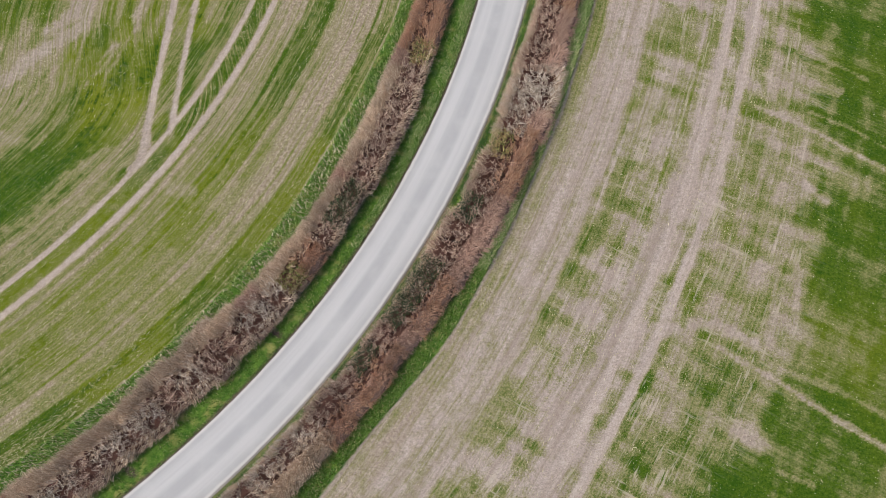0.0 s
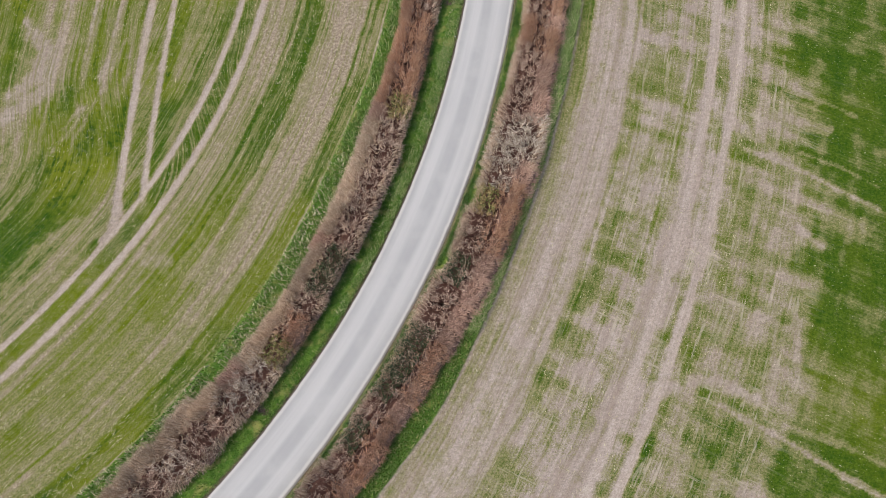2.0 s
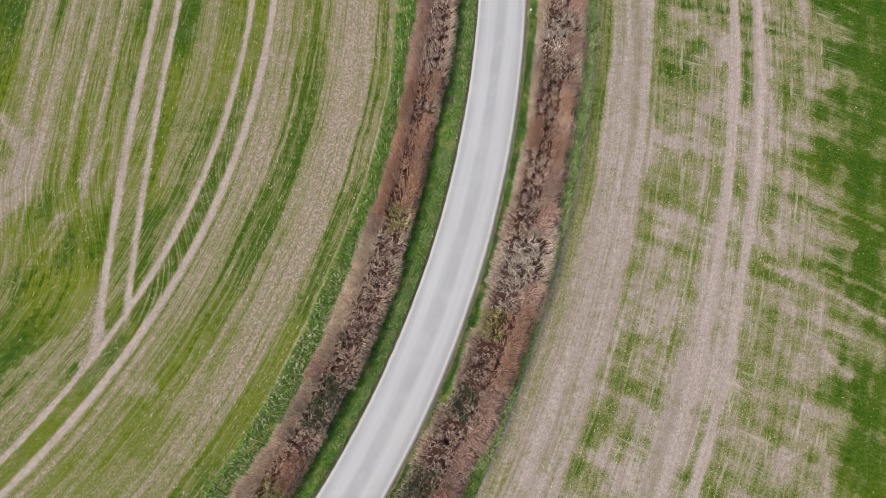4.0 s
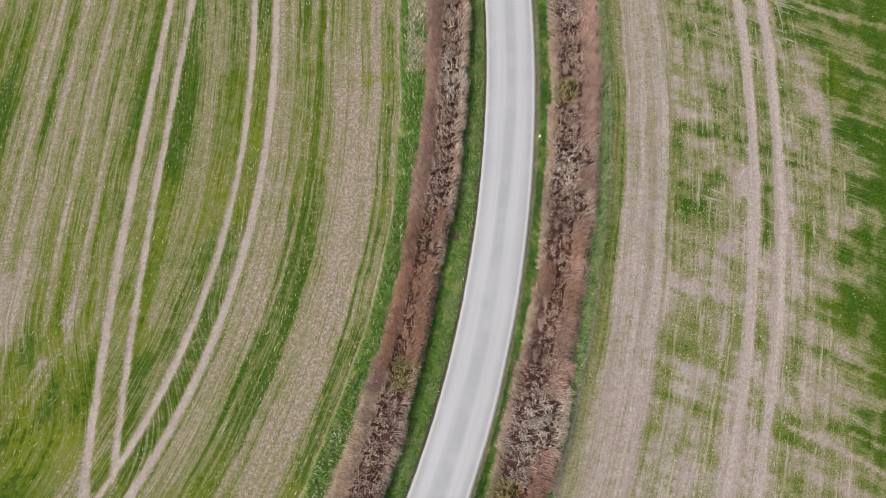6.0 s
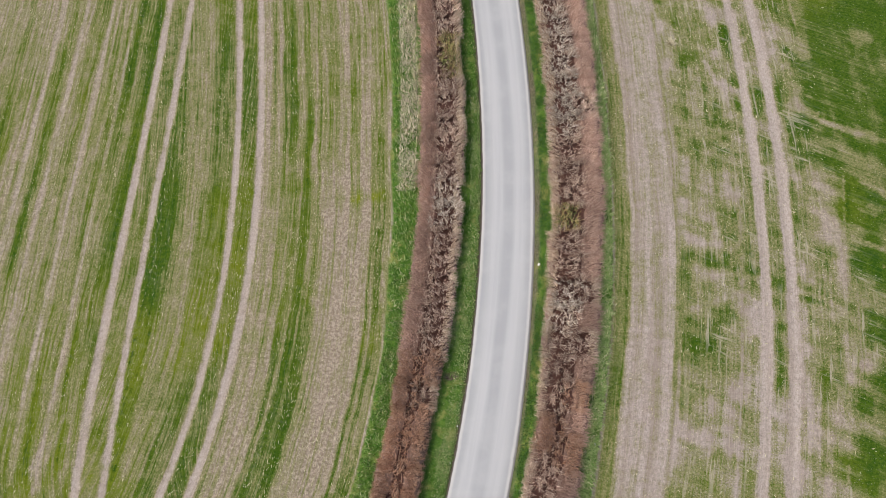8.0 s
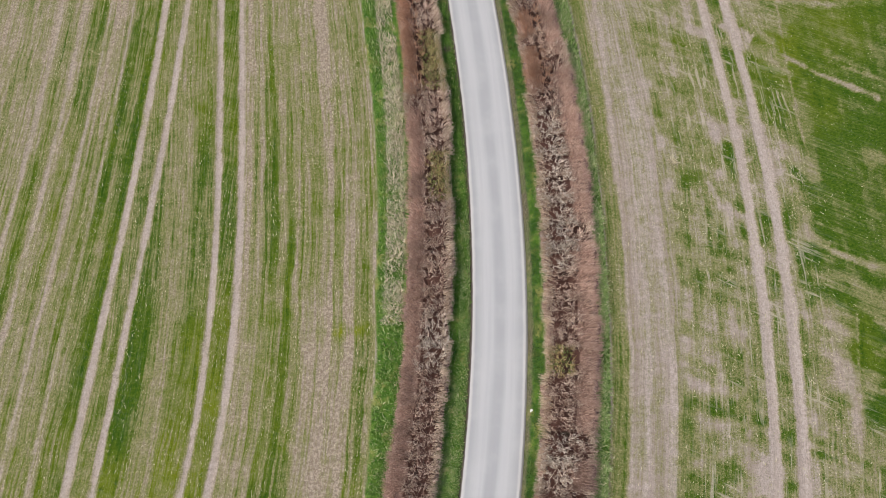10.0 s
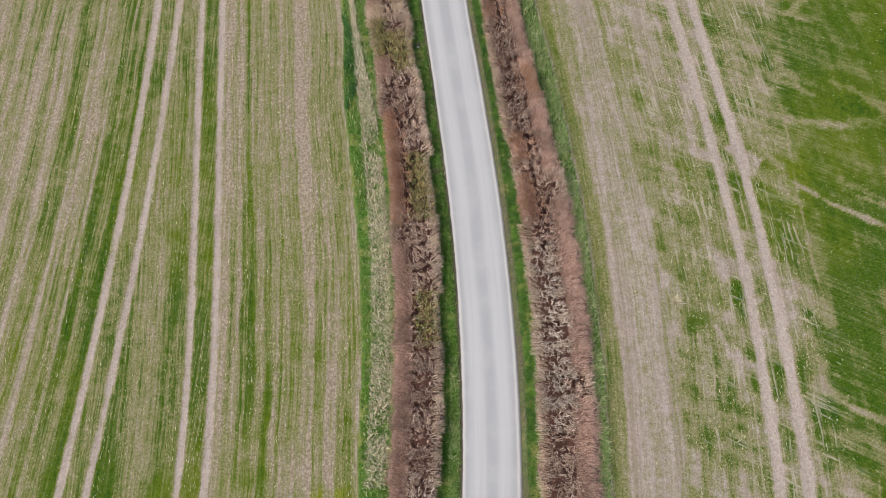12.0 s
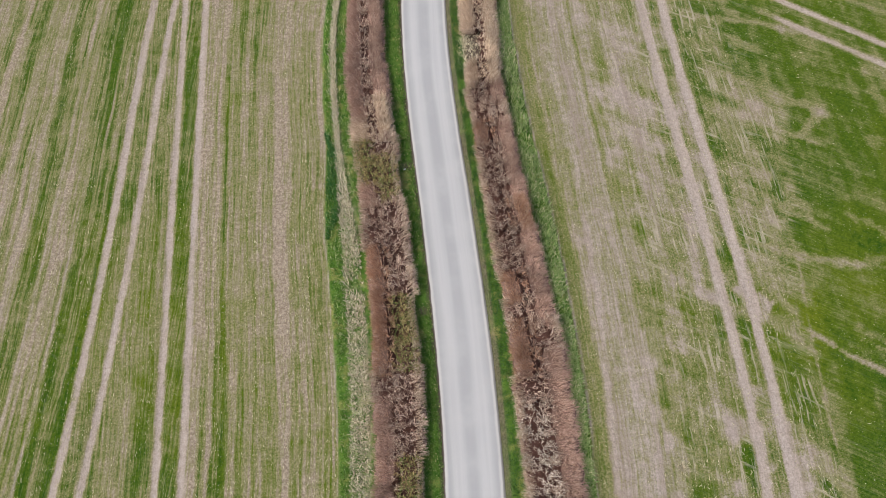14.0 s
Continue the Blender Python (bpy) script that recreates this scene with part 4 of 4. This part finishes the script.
def hedge_bush(kind, seed, leaves=0, label=""):
    rng = random.Random(seed)
    root = tagged(new("hedge_bush"), label or LABELS[kind], "bush", group="bushes of the roadside hedges")
    stems, coarse, slim, foliage = [], [], [], []
    for i in range(6):
        a = rng.uniform(0, 6.28)
        base = Vector((0.2 * math.cos(a), 0.35 * math.sin(a), -0.05))
        top = Vector((rng.uniform(-0.5, 0.6), rng.uniform(-0.7, 0.7), rng.uniform(0.9, 1.2)))
        bend = (base + top) / 2 + Vector((rng.uniform(-0.1, 0.1), rng.uniform(-0.1, 0.1), 0))
        stems.append(tube((base, bend, top), (0.05, 0.038, 0.02), 5))
    fine = kind in ("purple", "rust", "fawn")
    flank = -0.35 if fine else 0.72
    # knuckles on the top of the bush, each with its fan of twigs
    for i in range(18 if fine else 60):
        x, y = rng.uniform(-1.15, flank + 0.25), rng.uniform(-1.25, 1.25)
        h = envelope(x)
        base = Vector((x * 0.9, y, h * rng.uniform(0.50, 0.70)))
        axis_ = Vector((0.40 * x + rng.gauss(0, 0.22), 0.18 + rng.gauss(0, 0.30), 0.9))
        coarse += spray(rng, base, axis_, rng.choice((4, 5, 6)), h * rng.uniform(0.23, 0.35), 0.36, 0.0150)
    # fine twigs that comb outwards over the flank
    for i in range(620 if fine else 210):
        x, y = flank + (1.30 - flank) * rng.random() ** 0.8, rng.uniform(-1.3, 1.3)
        h = envelope(min(x, 1.22)) * rng.uniform(0.80, 1.03) * (rng.uniform(0.45, 1.0) if x > 0.95 else 1)
        tip = Vector((min(x, 1.24), y, h))
        start = Vector((x * 0.62 + rng.gauss(0, 0.07) - 0.06, y * 0.94 + rng.gauss(0, 0.10), h * rng.uniform(0.50, 0.68)))
        slim.append(cone(start, tip, 0.016 * rng.uniform(0.7, 1.4)))
        o = start.lerp(tip, rng.uniform(0.3, 0.7))
        e = o + Vector((rng.uniform(0.02, 0.22), rng.gauss(0, 0.11), rng.uniform(0.02, 0.16)))
        e.x = min(e.x, 1.25)
        slim.append(cone(o, e, 0.011))
    # added solid core hides the ground; dark faces paint shade between the twigs
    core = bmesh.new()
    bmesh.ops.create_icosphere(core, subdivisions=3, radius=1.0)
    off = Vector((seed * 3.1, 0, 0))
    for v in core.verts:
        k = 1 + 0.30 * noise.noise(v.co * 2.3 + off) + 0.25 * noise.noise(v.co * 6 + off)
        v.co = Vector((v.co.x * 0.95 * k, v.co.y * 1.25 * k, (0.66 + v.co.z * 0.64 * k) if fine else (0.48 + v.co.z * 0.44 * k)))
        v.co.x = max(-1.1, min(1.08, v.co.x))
    inner = bpy.data.meshes.new("core_filler")
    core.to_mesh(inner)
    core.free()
    inner.materials.append(GAP_SHADE)
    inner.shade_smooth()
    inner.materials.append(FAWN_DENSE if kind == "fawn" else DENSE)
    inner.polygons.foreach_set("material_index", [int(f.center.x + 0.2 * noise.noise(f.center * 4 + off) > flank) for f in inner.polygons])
    ob = new("core_filler", inner)
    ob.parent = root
    joined("trunk", stems, BARK, root)
    joined("crown", coarse, TWIGS["grey" if kind == "purple" else kind], root)
    joined("twig_fringe", slim, TWIGS[kind if fine else "fawn"], root)
    for i in range(leaves):
        x, y = rng.uniform(-0.9, 1.0), rng.uniform(-1.1, 1.1)
        c = Vector((x, y, envelope(x) * rng.uniform(0.62, 0.98)))
        u = Vector((rng.gauss(0, 1), rng.gauss(0, 1), rng.gauss(0, 0.5))).normalized()
        w = u.cross(Vector((rng.gauss(0, 0.4), rng.gauss(0, 0.4), 1))).normalized()
        s = rng.uniform(0.05, 0.10)
        foliage.append(((c - u * s, c - w * s * 0.6, c + u * s + Vector((0, 0, -0.02)), c + w * s * 0.6), ((0, 1, 2), (0, 2, 3))))
    if foliage:
        joined("leaves", foliage, YOUNG if kind == "olive" else IVY, root, "young yellow-green leaves" if kind == "olive" else "dark green evergreen leaves")
    return root


# stretches of the hedges with a look of their own: side, lane (0 inner, 1 outer, 2 both), from y, to y, kind
STRETCHES = (
    ("l", 1, -9.0, 31.0, "fawn"), ("r", 1, 4.0, 30.0, "purple"), ("l", 0, -9.0, 12.0, "lichen"), ("r", 1, -9.0, 4.0, "fawn"), ("r", 0, -9.0, 4.0, "lichen"),
    ("l", 2, 33.5, 44.5, "rust"), ("r", 1, 1.5, 14.0, "rust"), ("l", 0, 17.5, 21.0, "ivy"), ("l", 0, 68.5, 74.5, "olive"),
    ("l", 2, 95.5, 99.5, "olive"), ("l", 0, 80.0, 86.0, "olive"), ("r", 0, 5.0, 19.0, "ivy"), ("r", 1, 20.0, 25.0, "rust"), ("r", 0, 62.0, 77.0, "lichen"), ("r", 2, 26.0, 31.0, "lichen"), ("r", 0, 46.0, 50.0, "lichen"), ("l", 0, 55.0, 60.0, "lichen"),
    ("l", 1, 77.0, 90.0, "rust"), ("l", 1, 60.0, 70.0, "purple"), ("l", 2, 99.5, 102.0, "fawn"), ("l", 2, 102.0, 128.0, "purple"), ("r", 2, 103.0, 128.0, "fawn"),
)


# gaps in the hedges: side, from y, to y
GAPS = (("r", 106.8, 108.8),)


def hedges():
    rng = random.Random(5)
    protos, used = {}, set()
    for kind in ("purple", "grey", "rust", "olive", "lichen", "ivy", "fawn"):
        base = "grey" if kind == "ivy" else kind
        label = "hedge bush overgrown with dark green ivy and brambles" if kind == "ivy" else ""
        leaves = {"ivy": 420, "olive": 170}.get(kind, 0)
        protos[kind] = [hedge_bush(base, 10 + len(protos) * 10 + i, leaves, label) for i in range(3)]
    for side, inner, outer in (("l", "hedge_l_in", "hedge_l_out"), ("r", "hedge_r_in", "hedge_r_out")):
        y = -8.5
        while y < 128:
            sl = (slope(inner, y) + slope(outer, y)) / 2
            cos = 1 / math.sqrt(1 + sl * sl)
            xi, xo = float(hedge_side(inner, y)), float(hedge_side(outer, y))
            for lane_ in (0, 1):
                f = 0.30 if lane_ == 0 else 0.70
                x = xi + (xo - xi) * f + rng.gauss(0, 0.05)
                yy = y + rng.uniform(-0.25, 0.25)
                if any(sd == side and a < yy < b for sd, a, b in GAPS):
                    continue
                kind = None
                for sd, ln, a, b, kd in STRETCHES:
                    if sd == side and ln in (lane_, 2) and a < yy < b and rng.random() < (0.50 if kd == "ivy" else 0.85):
                        kind = kd
                if kind is None:
                    pr = rng.random()
                    if lane_ == 0:
                        kind = "grey" if pr < 0.88 else "purple" if pr < 0.92 else "olive" if pr < 0.98 else "rust"
                    else:
                        kind = "purple" if pr < 0.86 else "grey" if pr < 0.97 else "rust"
                head = -math.degrees(math.atan(sl))
                outward = (180 if xo < xi else 0) if lane_ == 1 else (0 if xo < xi else 180)
                w = abs(xo - xi) * cos / 4.1
                m = pose(x, yy, 0.08, 0, 0, head + outward + rng.uniform(-4, 4)) @ Matrix.Diagonal(
                    (w * rng.uniform(0.96, 1.03), rng.uniform(0.9, 1.12), rng.uniform(0.84, 1.08), 1))
                pick = rng.choice(protos[kind])
                if pick.name in used:
                    copy_thing(pick, m)
                else:
                    used.add(pick.name)
                    pick.matrix_basis = m
            y += 2.0 * cos
    for lot in protos.values():
        for ob in lot:
            if ob.name not in used:
                for c in list(ob.children):
                    bpy.data.objects.remove(c)
                bpy.data.objects.remove(ob)


hedges()


# ---- grass ----
def grass(name, count, place, size, material, seed, label, stretch=(-11, 124)):
    """Loose blades; place gives x and y from random numbers."""
    rs = np.random.RandomState(seed)
    y = rs.uniform(*stretch, count)
    lo, hi = place(y)
    x = lo + (hi - lo) * rs.rand(count)
    keep = fb(x * 0.8, y * 0.8, seed) > rs.uniform(0.15, 0.62, count)
    x, y = x[keep], y[keep]
    n = len(x)
    a, h = rs.uniform(0, 6.283, n), rs.uniform(*size, n)
    ux, uy = np.cos(a), np.sin(a)
    lean = rs.uniform(0.2, 0.9, n) * h
    w = rs.uniform(0.012, 0.028, n) * (1.6 if material is STRAW else 1.0)
    z = np.full(n, 0.03)
    v = np.stack([
        np.stack([x - uy * w, y + ux * w, z], 1), np.stack([x + uy * w, y - ux * w, z], 1),
        np.stack([x + ux * lean * 0.4 + uy * w, y + uy * lean * 0.4 - ux * w, z + h * 0.7], 1),
        np.stack([x + ux * lean * 0.4 - uy * w, y + uy * lean * 0.4 + ux * w, z + h * 0.7], 1),
        np.stack([x + ux * lean, y + uy * lean, z + h], 1)], 1).reshape(-1, 3)
    b = np.arange(n)[:, None] * 5
    faces = [tuple(f) for f in (b + np.array([0, 1, 2, 3])).tolist()] + [tuple(f) for f in (b + np.array([3, 2, 4])).tolist()]
    ob = mesh_object(name, v.tolist(), faces, material, False)
    return tagged(ob, label, "grass", kind="stuff")


def road_side(y, off):
    return road_mid(y) + off / road_cos(y)


grass("verge_grass", 37000, lambda y: (hedge_side("hedge_l_in", y) - 0.3, road_side(y, -2.16)), (0.08, 0.26), BLADE, 201, "green roadside verge grass below the hedge")
grass("verge_grass", 37000, lambda y: (road_side(y, 2.40) + 0.2 * sm(42, 60, y), line("hedge_r_in", y) + 0.2), (0.08, 0.24), SHADE_BLADE, 211, "green roadside verge grass below the hedge")
grass("margin_grass", 30000, lambda y: (left_edge(y) + 0.1, line("hedge_l_out", y) + 0.3 - 0.9 * band(y, 60, 90, 2)), (0.10, 0.35), BLADE, 221, "rank green grass between hedge and field")
grass("margin_grass", 24000, lambda y: (hedge_side("hedge_r_out", y) - 0.3, right_edge(y) - 0.1), (0.10, 0.35), BLADE, 231, "rank green grass between hedge and field")
grass("margin_grass", 20000, lambda y: (hedge_side("hedge_r_out", y) - 0.2, right_edge(y) - 0.15), (0.14, 0.42), BLADE, 236, "bright green grass between hedge and bare headland", (-11, 36))
grass("margin_grass", 5500, lambda y: (left_edge(y) + 0.2, hedge_side("hedge_l_out", y) + 0.2), (0.14, 0.40), BLADE, 237, "bright green grass along the field margin", (-11, 34))
grass("dry_grass", 15000, lambda y: (line("hedge_l_out", y) - 1.70 + 0.3 * sm(88, 100, y), line("hedge_l_out", y) - 0.25 - 0.7 * sm(88, 100, y)), (0.15, 0.5), STRAW, 241, "bleached dry grass along the hedge foot", (59, 118))
grass("rank_grass", 34000, lambda y: (line("hedge_r_out", y) - 0.2, right_edge(y) - 0.1), (0.35, 0.75), RANK, 251, "long pale green grass tussocks beside the hedge", (14, 124))
grass("rank_grass", 9000, lambda y: (left_edge(y) + 0.2, line("hedge_l_out", y) + 0.2 - 0.5 * band(y, 60, 90, 2)), (0.30, 0.60), RANK, 261, "long pale green grass tussocks beside the hedge")
grass("dry_grass", 3200, lambda y: (left_edge(y) + 0.15, hedge_side("hedge_l_out", y) + 0.1), (0.15, 0.42), STRAW, 246, "bleached dry grass along the hedge foot", (-11, 30))
grass("dry_grass", 2200, lambda y: (line("hedge_r_in", y) + 0.3, line("hedge_r_out", y) + 0.4), (0.15, 0.5), STRAW, 271, "bleached dry grass in a gap of the hedge", (106.6, 110.2))
grass("rank_grass", 16000, lambda y: (line("hedge_l_in", y) * 0.6 + road_side(y, -2.3) * 0.4, road_side(y, -2.25)), (0.06, 0.22), RANK, 291, "pale yellowing blades among the verge grass", (16, 68))

grass("nettles", 3800, lambda y: (left_edge(y) + 0.1, left_edge(y) + 0.1 + 1.3 * np.clip(band(y, 91.5, 99, 2.0), 0.02, 1)), (0.15, 0.45), NETTLE, 301, "dark green rank growth along the field margin", (90.5, 100.5))


# ---- loose stalks of last year's stubble, lying along the drill rows ----
def stalks(name, count, lo, hi, seed, label, away, spread):
    """Short pale stalks on the soil; away gives the row direction (dx per dy) and the chance of a stalk at x, y."""
    rs = np.random.RandomState(seed)
    y = rs.uniform(-12, 127, count)
    x = lo(y) + (hi(y) - lo(y)) * rs.rand(count)
    turn, chance = away(x, y)
    keep = rs.rand(count) < chance
    x, y, turn = x[keep], y[keep], turn[keep]
    n = len(x)
    a = np.arctan(turn) + rs.normal(0, 1, n) * spread
    ln, w = 0.04 + 0.11 * rs.rand(n) ** 2, rs.uniform(0.012, 0.024, n)
    ux, uy = np.sin(a), np.cos(a)
    bend = rs.normal(0, 0.012, n)
    z = rs.uniform(0.05, 0.13, n)
    rows_ = []
    for f in (-1, 0, 1):
        off = bend * (1 - f * f)
        cx, cy, cz = x + ux * ln * f + uy * off, y + uy * ln * f - ux * off, z + 0.03 * (1 - f * f)
        k = w * (1.0 if f == 0 else 0.6)
        rows_ += [np.stack([cx - uy * k, cy + ux * k, cz], 1), np.stack([cx + uy * k, cy - ux * k, cz + 0.01], 1)]
    v = np.stack(rows_, 1).reshape(-1, 3)
    b = np.arange(n)[:, None] * 6
    faces = (b + np.array([0, 1, 3, 2])).tolist() + (b + np.array([2, 3, 5, 4])).tolist()
    return tagged(mesh_object(name, v.tolist(), faces, STALK, False), label, "straw", kind="stuff")


def left_rows(x, y):
    f = np.clip((line("hedge_l_out", y) - x) / 22, 0, 1)
    turn = slope("hedge_l_out", y) * (1 - f) + slope("rut_a", y) * f
    q = (line("rut_a", y) - x) / np.sqrt(1 + turn ** 2)
    drill = sm(0.50, 0.62, fb(q * 2.3, y * 0.035, 311))
    off = np.minimum(np.abs(q), np.abs(q + 1.97))
    return turn, (0.16 + 0.9 * drill) * sm(0.45, 0.60, fb(x * 0.3, y * 0.12, 315) + 0.12) * sm(0.3, 0.5, off)


def right_rows(x, y):
    s = (x - line("rut_r", y)) / np.sqrt(1 + slope("rut_r", y) ** 2)
    turn = np.where(s > 8, math.tan(radians(122)), slope("rut_r", y))
    return turn, (0.30 + 0.6 * sm(0.5, 0.65, fb(x * 0.5, y * 0.5, 321))) * (1 - 0.96 * sm(3.5, 6.5, s)) * (1 - 0.5 * band(s, -0.4, 2.4, 0.3)) * (0.35 + 0.65 * sm(-7, -5, s))


stalks("stubble_straw", 52000, lambda y: np.full_like(y, -46.0), lambda y: left_edge(y) - 0.1, 331, "pale straw stalks scattered along the crop rows", left_rows, 0.30)
stalks("stubble_straw", 30000, lambda y: right_edge(y) + 0.1, lambda y: np.full_like(y, 44.0), 341, "pale straw stalks scattered over the bare soil", right_rows, 0.7)


# ---- small things ----
LITTER = plain_material("white_plastic_scrap", (0.72, 0.72, 0.70), (0.85, 0.85, 0.84), 20.0, 0.5)


def litter(x, y, size, seed, label):
    """A crumpled scrap lying in the grass or at the lane's edge."""
    bm = bmesh.new()
    bmesh.ops.create_icosphere(bm, subdivisions=2, radius=1.0)
    off = Vector((seed * 5.3, 1, 2))
    for v in bm.verts:
        k = 1 + 0.55 * noise.noise(v.co * 1.9 + off)
        v.co = Vector((v.co.x * k, v.co.y * k * 0.7, v.co.z * k * 0.45)) * size
    me = bpy.data.meshes.new("litter")
    bm.to_mesh(me)
    bm.free()
    me.materials.append(LITTER)
    ob = new("litter", me)
    ob.matrix_basis = pose(x, y, 0.06 + size * 0.35, 0, 0, seed * 47)
    return tagged(ob, label, "litter", group="scraps of litter")


for i, (lx, ly, ls) in enumerate(((6.9, 51.8, 0.13), (-0.35, 40.0, 0.07), (-1.05, 37.5, 0.07), (1.7, 96.5, 0.12), (-22.2, 11.1, 0.08), (9.4, 38.1, 0.09))):
    litter(lx, ly, ls, i + 1, "crumpled white scrap lying on the roadside verge")


def straw_tuft(x, y, seed):
    rng = random.Random(seed)
    blades = []
    for i in range(160):
        a, d = rng.uniform(0, 6.28), abs(rng.gauss(0, 0.16))
        base = Vector((d * math.cos(a), d * math.sin(a), -0.02))
        tip = base + Vector((math.cos(a) * rng.uniform(0.08, 0.42), math.sin(a) * rng.uniform(0.08, 0.42), rng.uniform(0.08, 0.4)))
        blades.append(tube((base, (base + tip) / 2 + Vector((0, 0, 0.06)), tip), (0.012, 0.010, 0.004)))
    ob = joined("straw_tuft", blades, STRAW, None)
    ob.matrix_basis = pose(x, y, 0)
    return tagged(ob, "pale bleached straw tuft standing in the crop", "grass tuft")


straw_tuft(20.5, 71.0, 3)
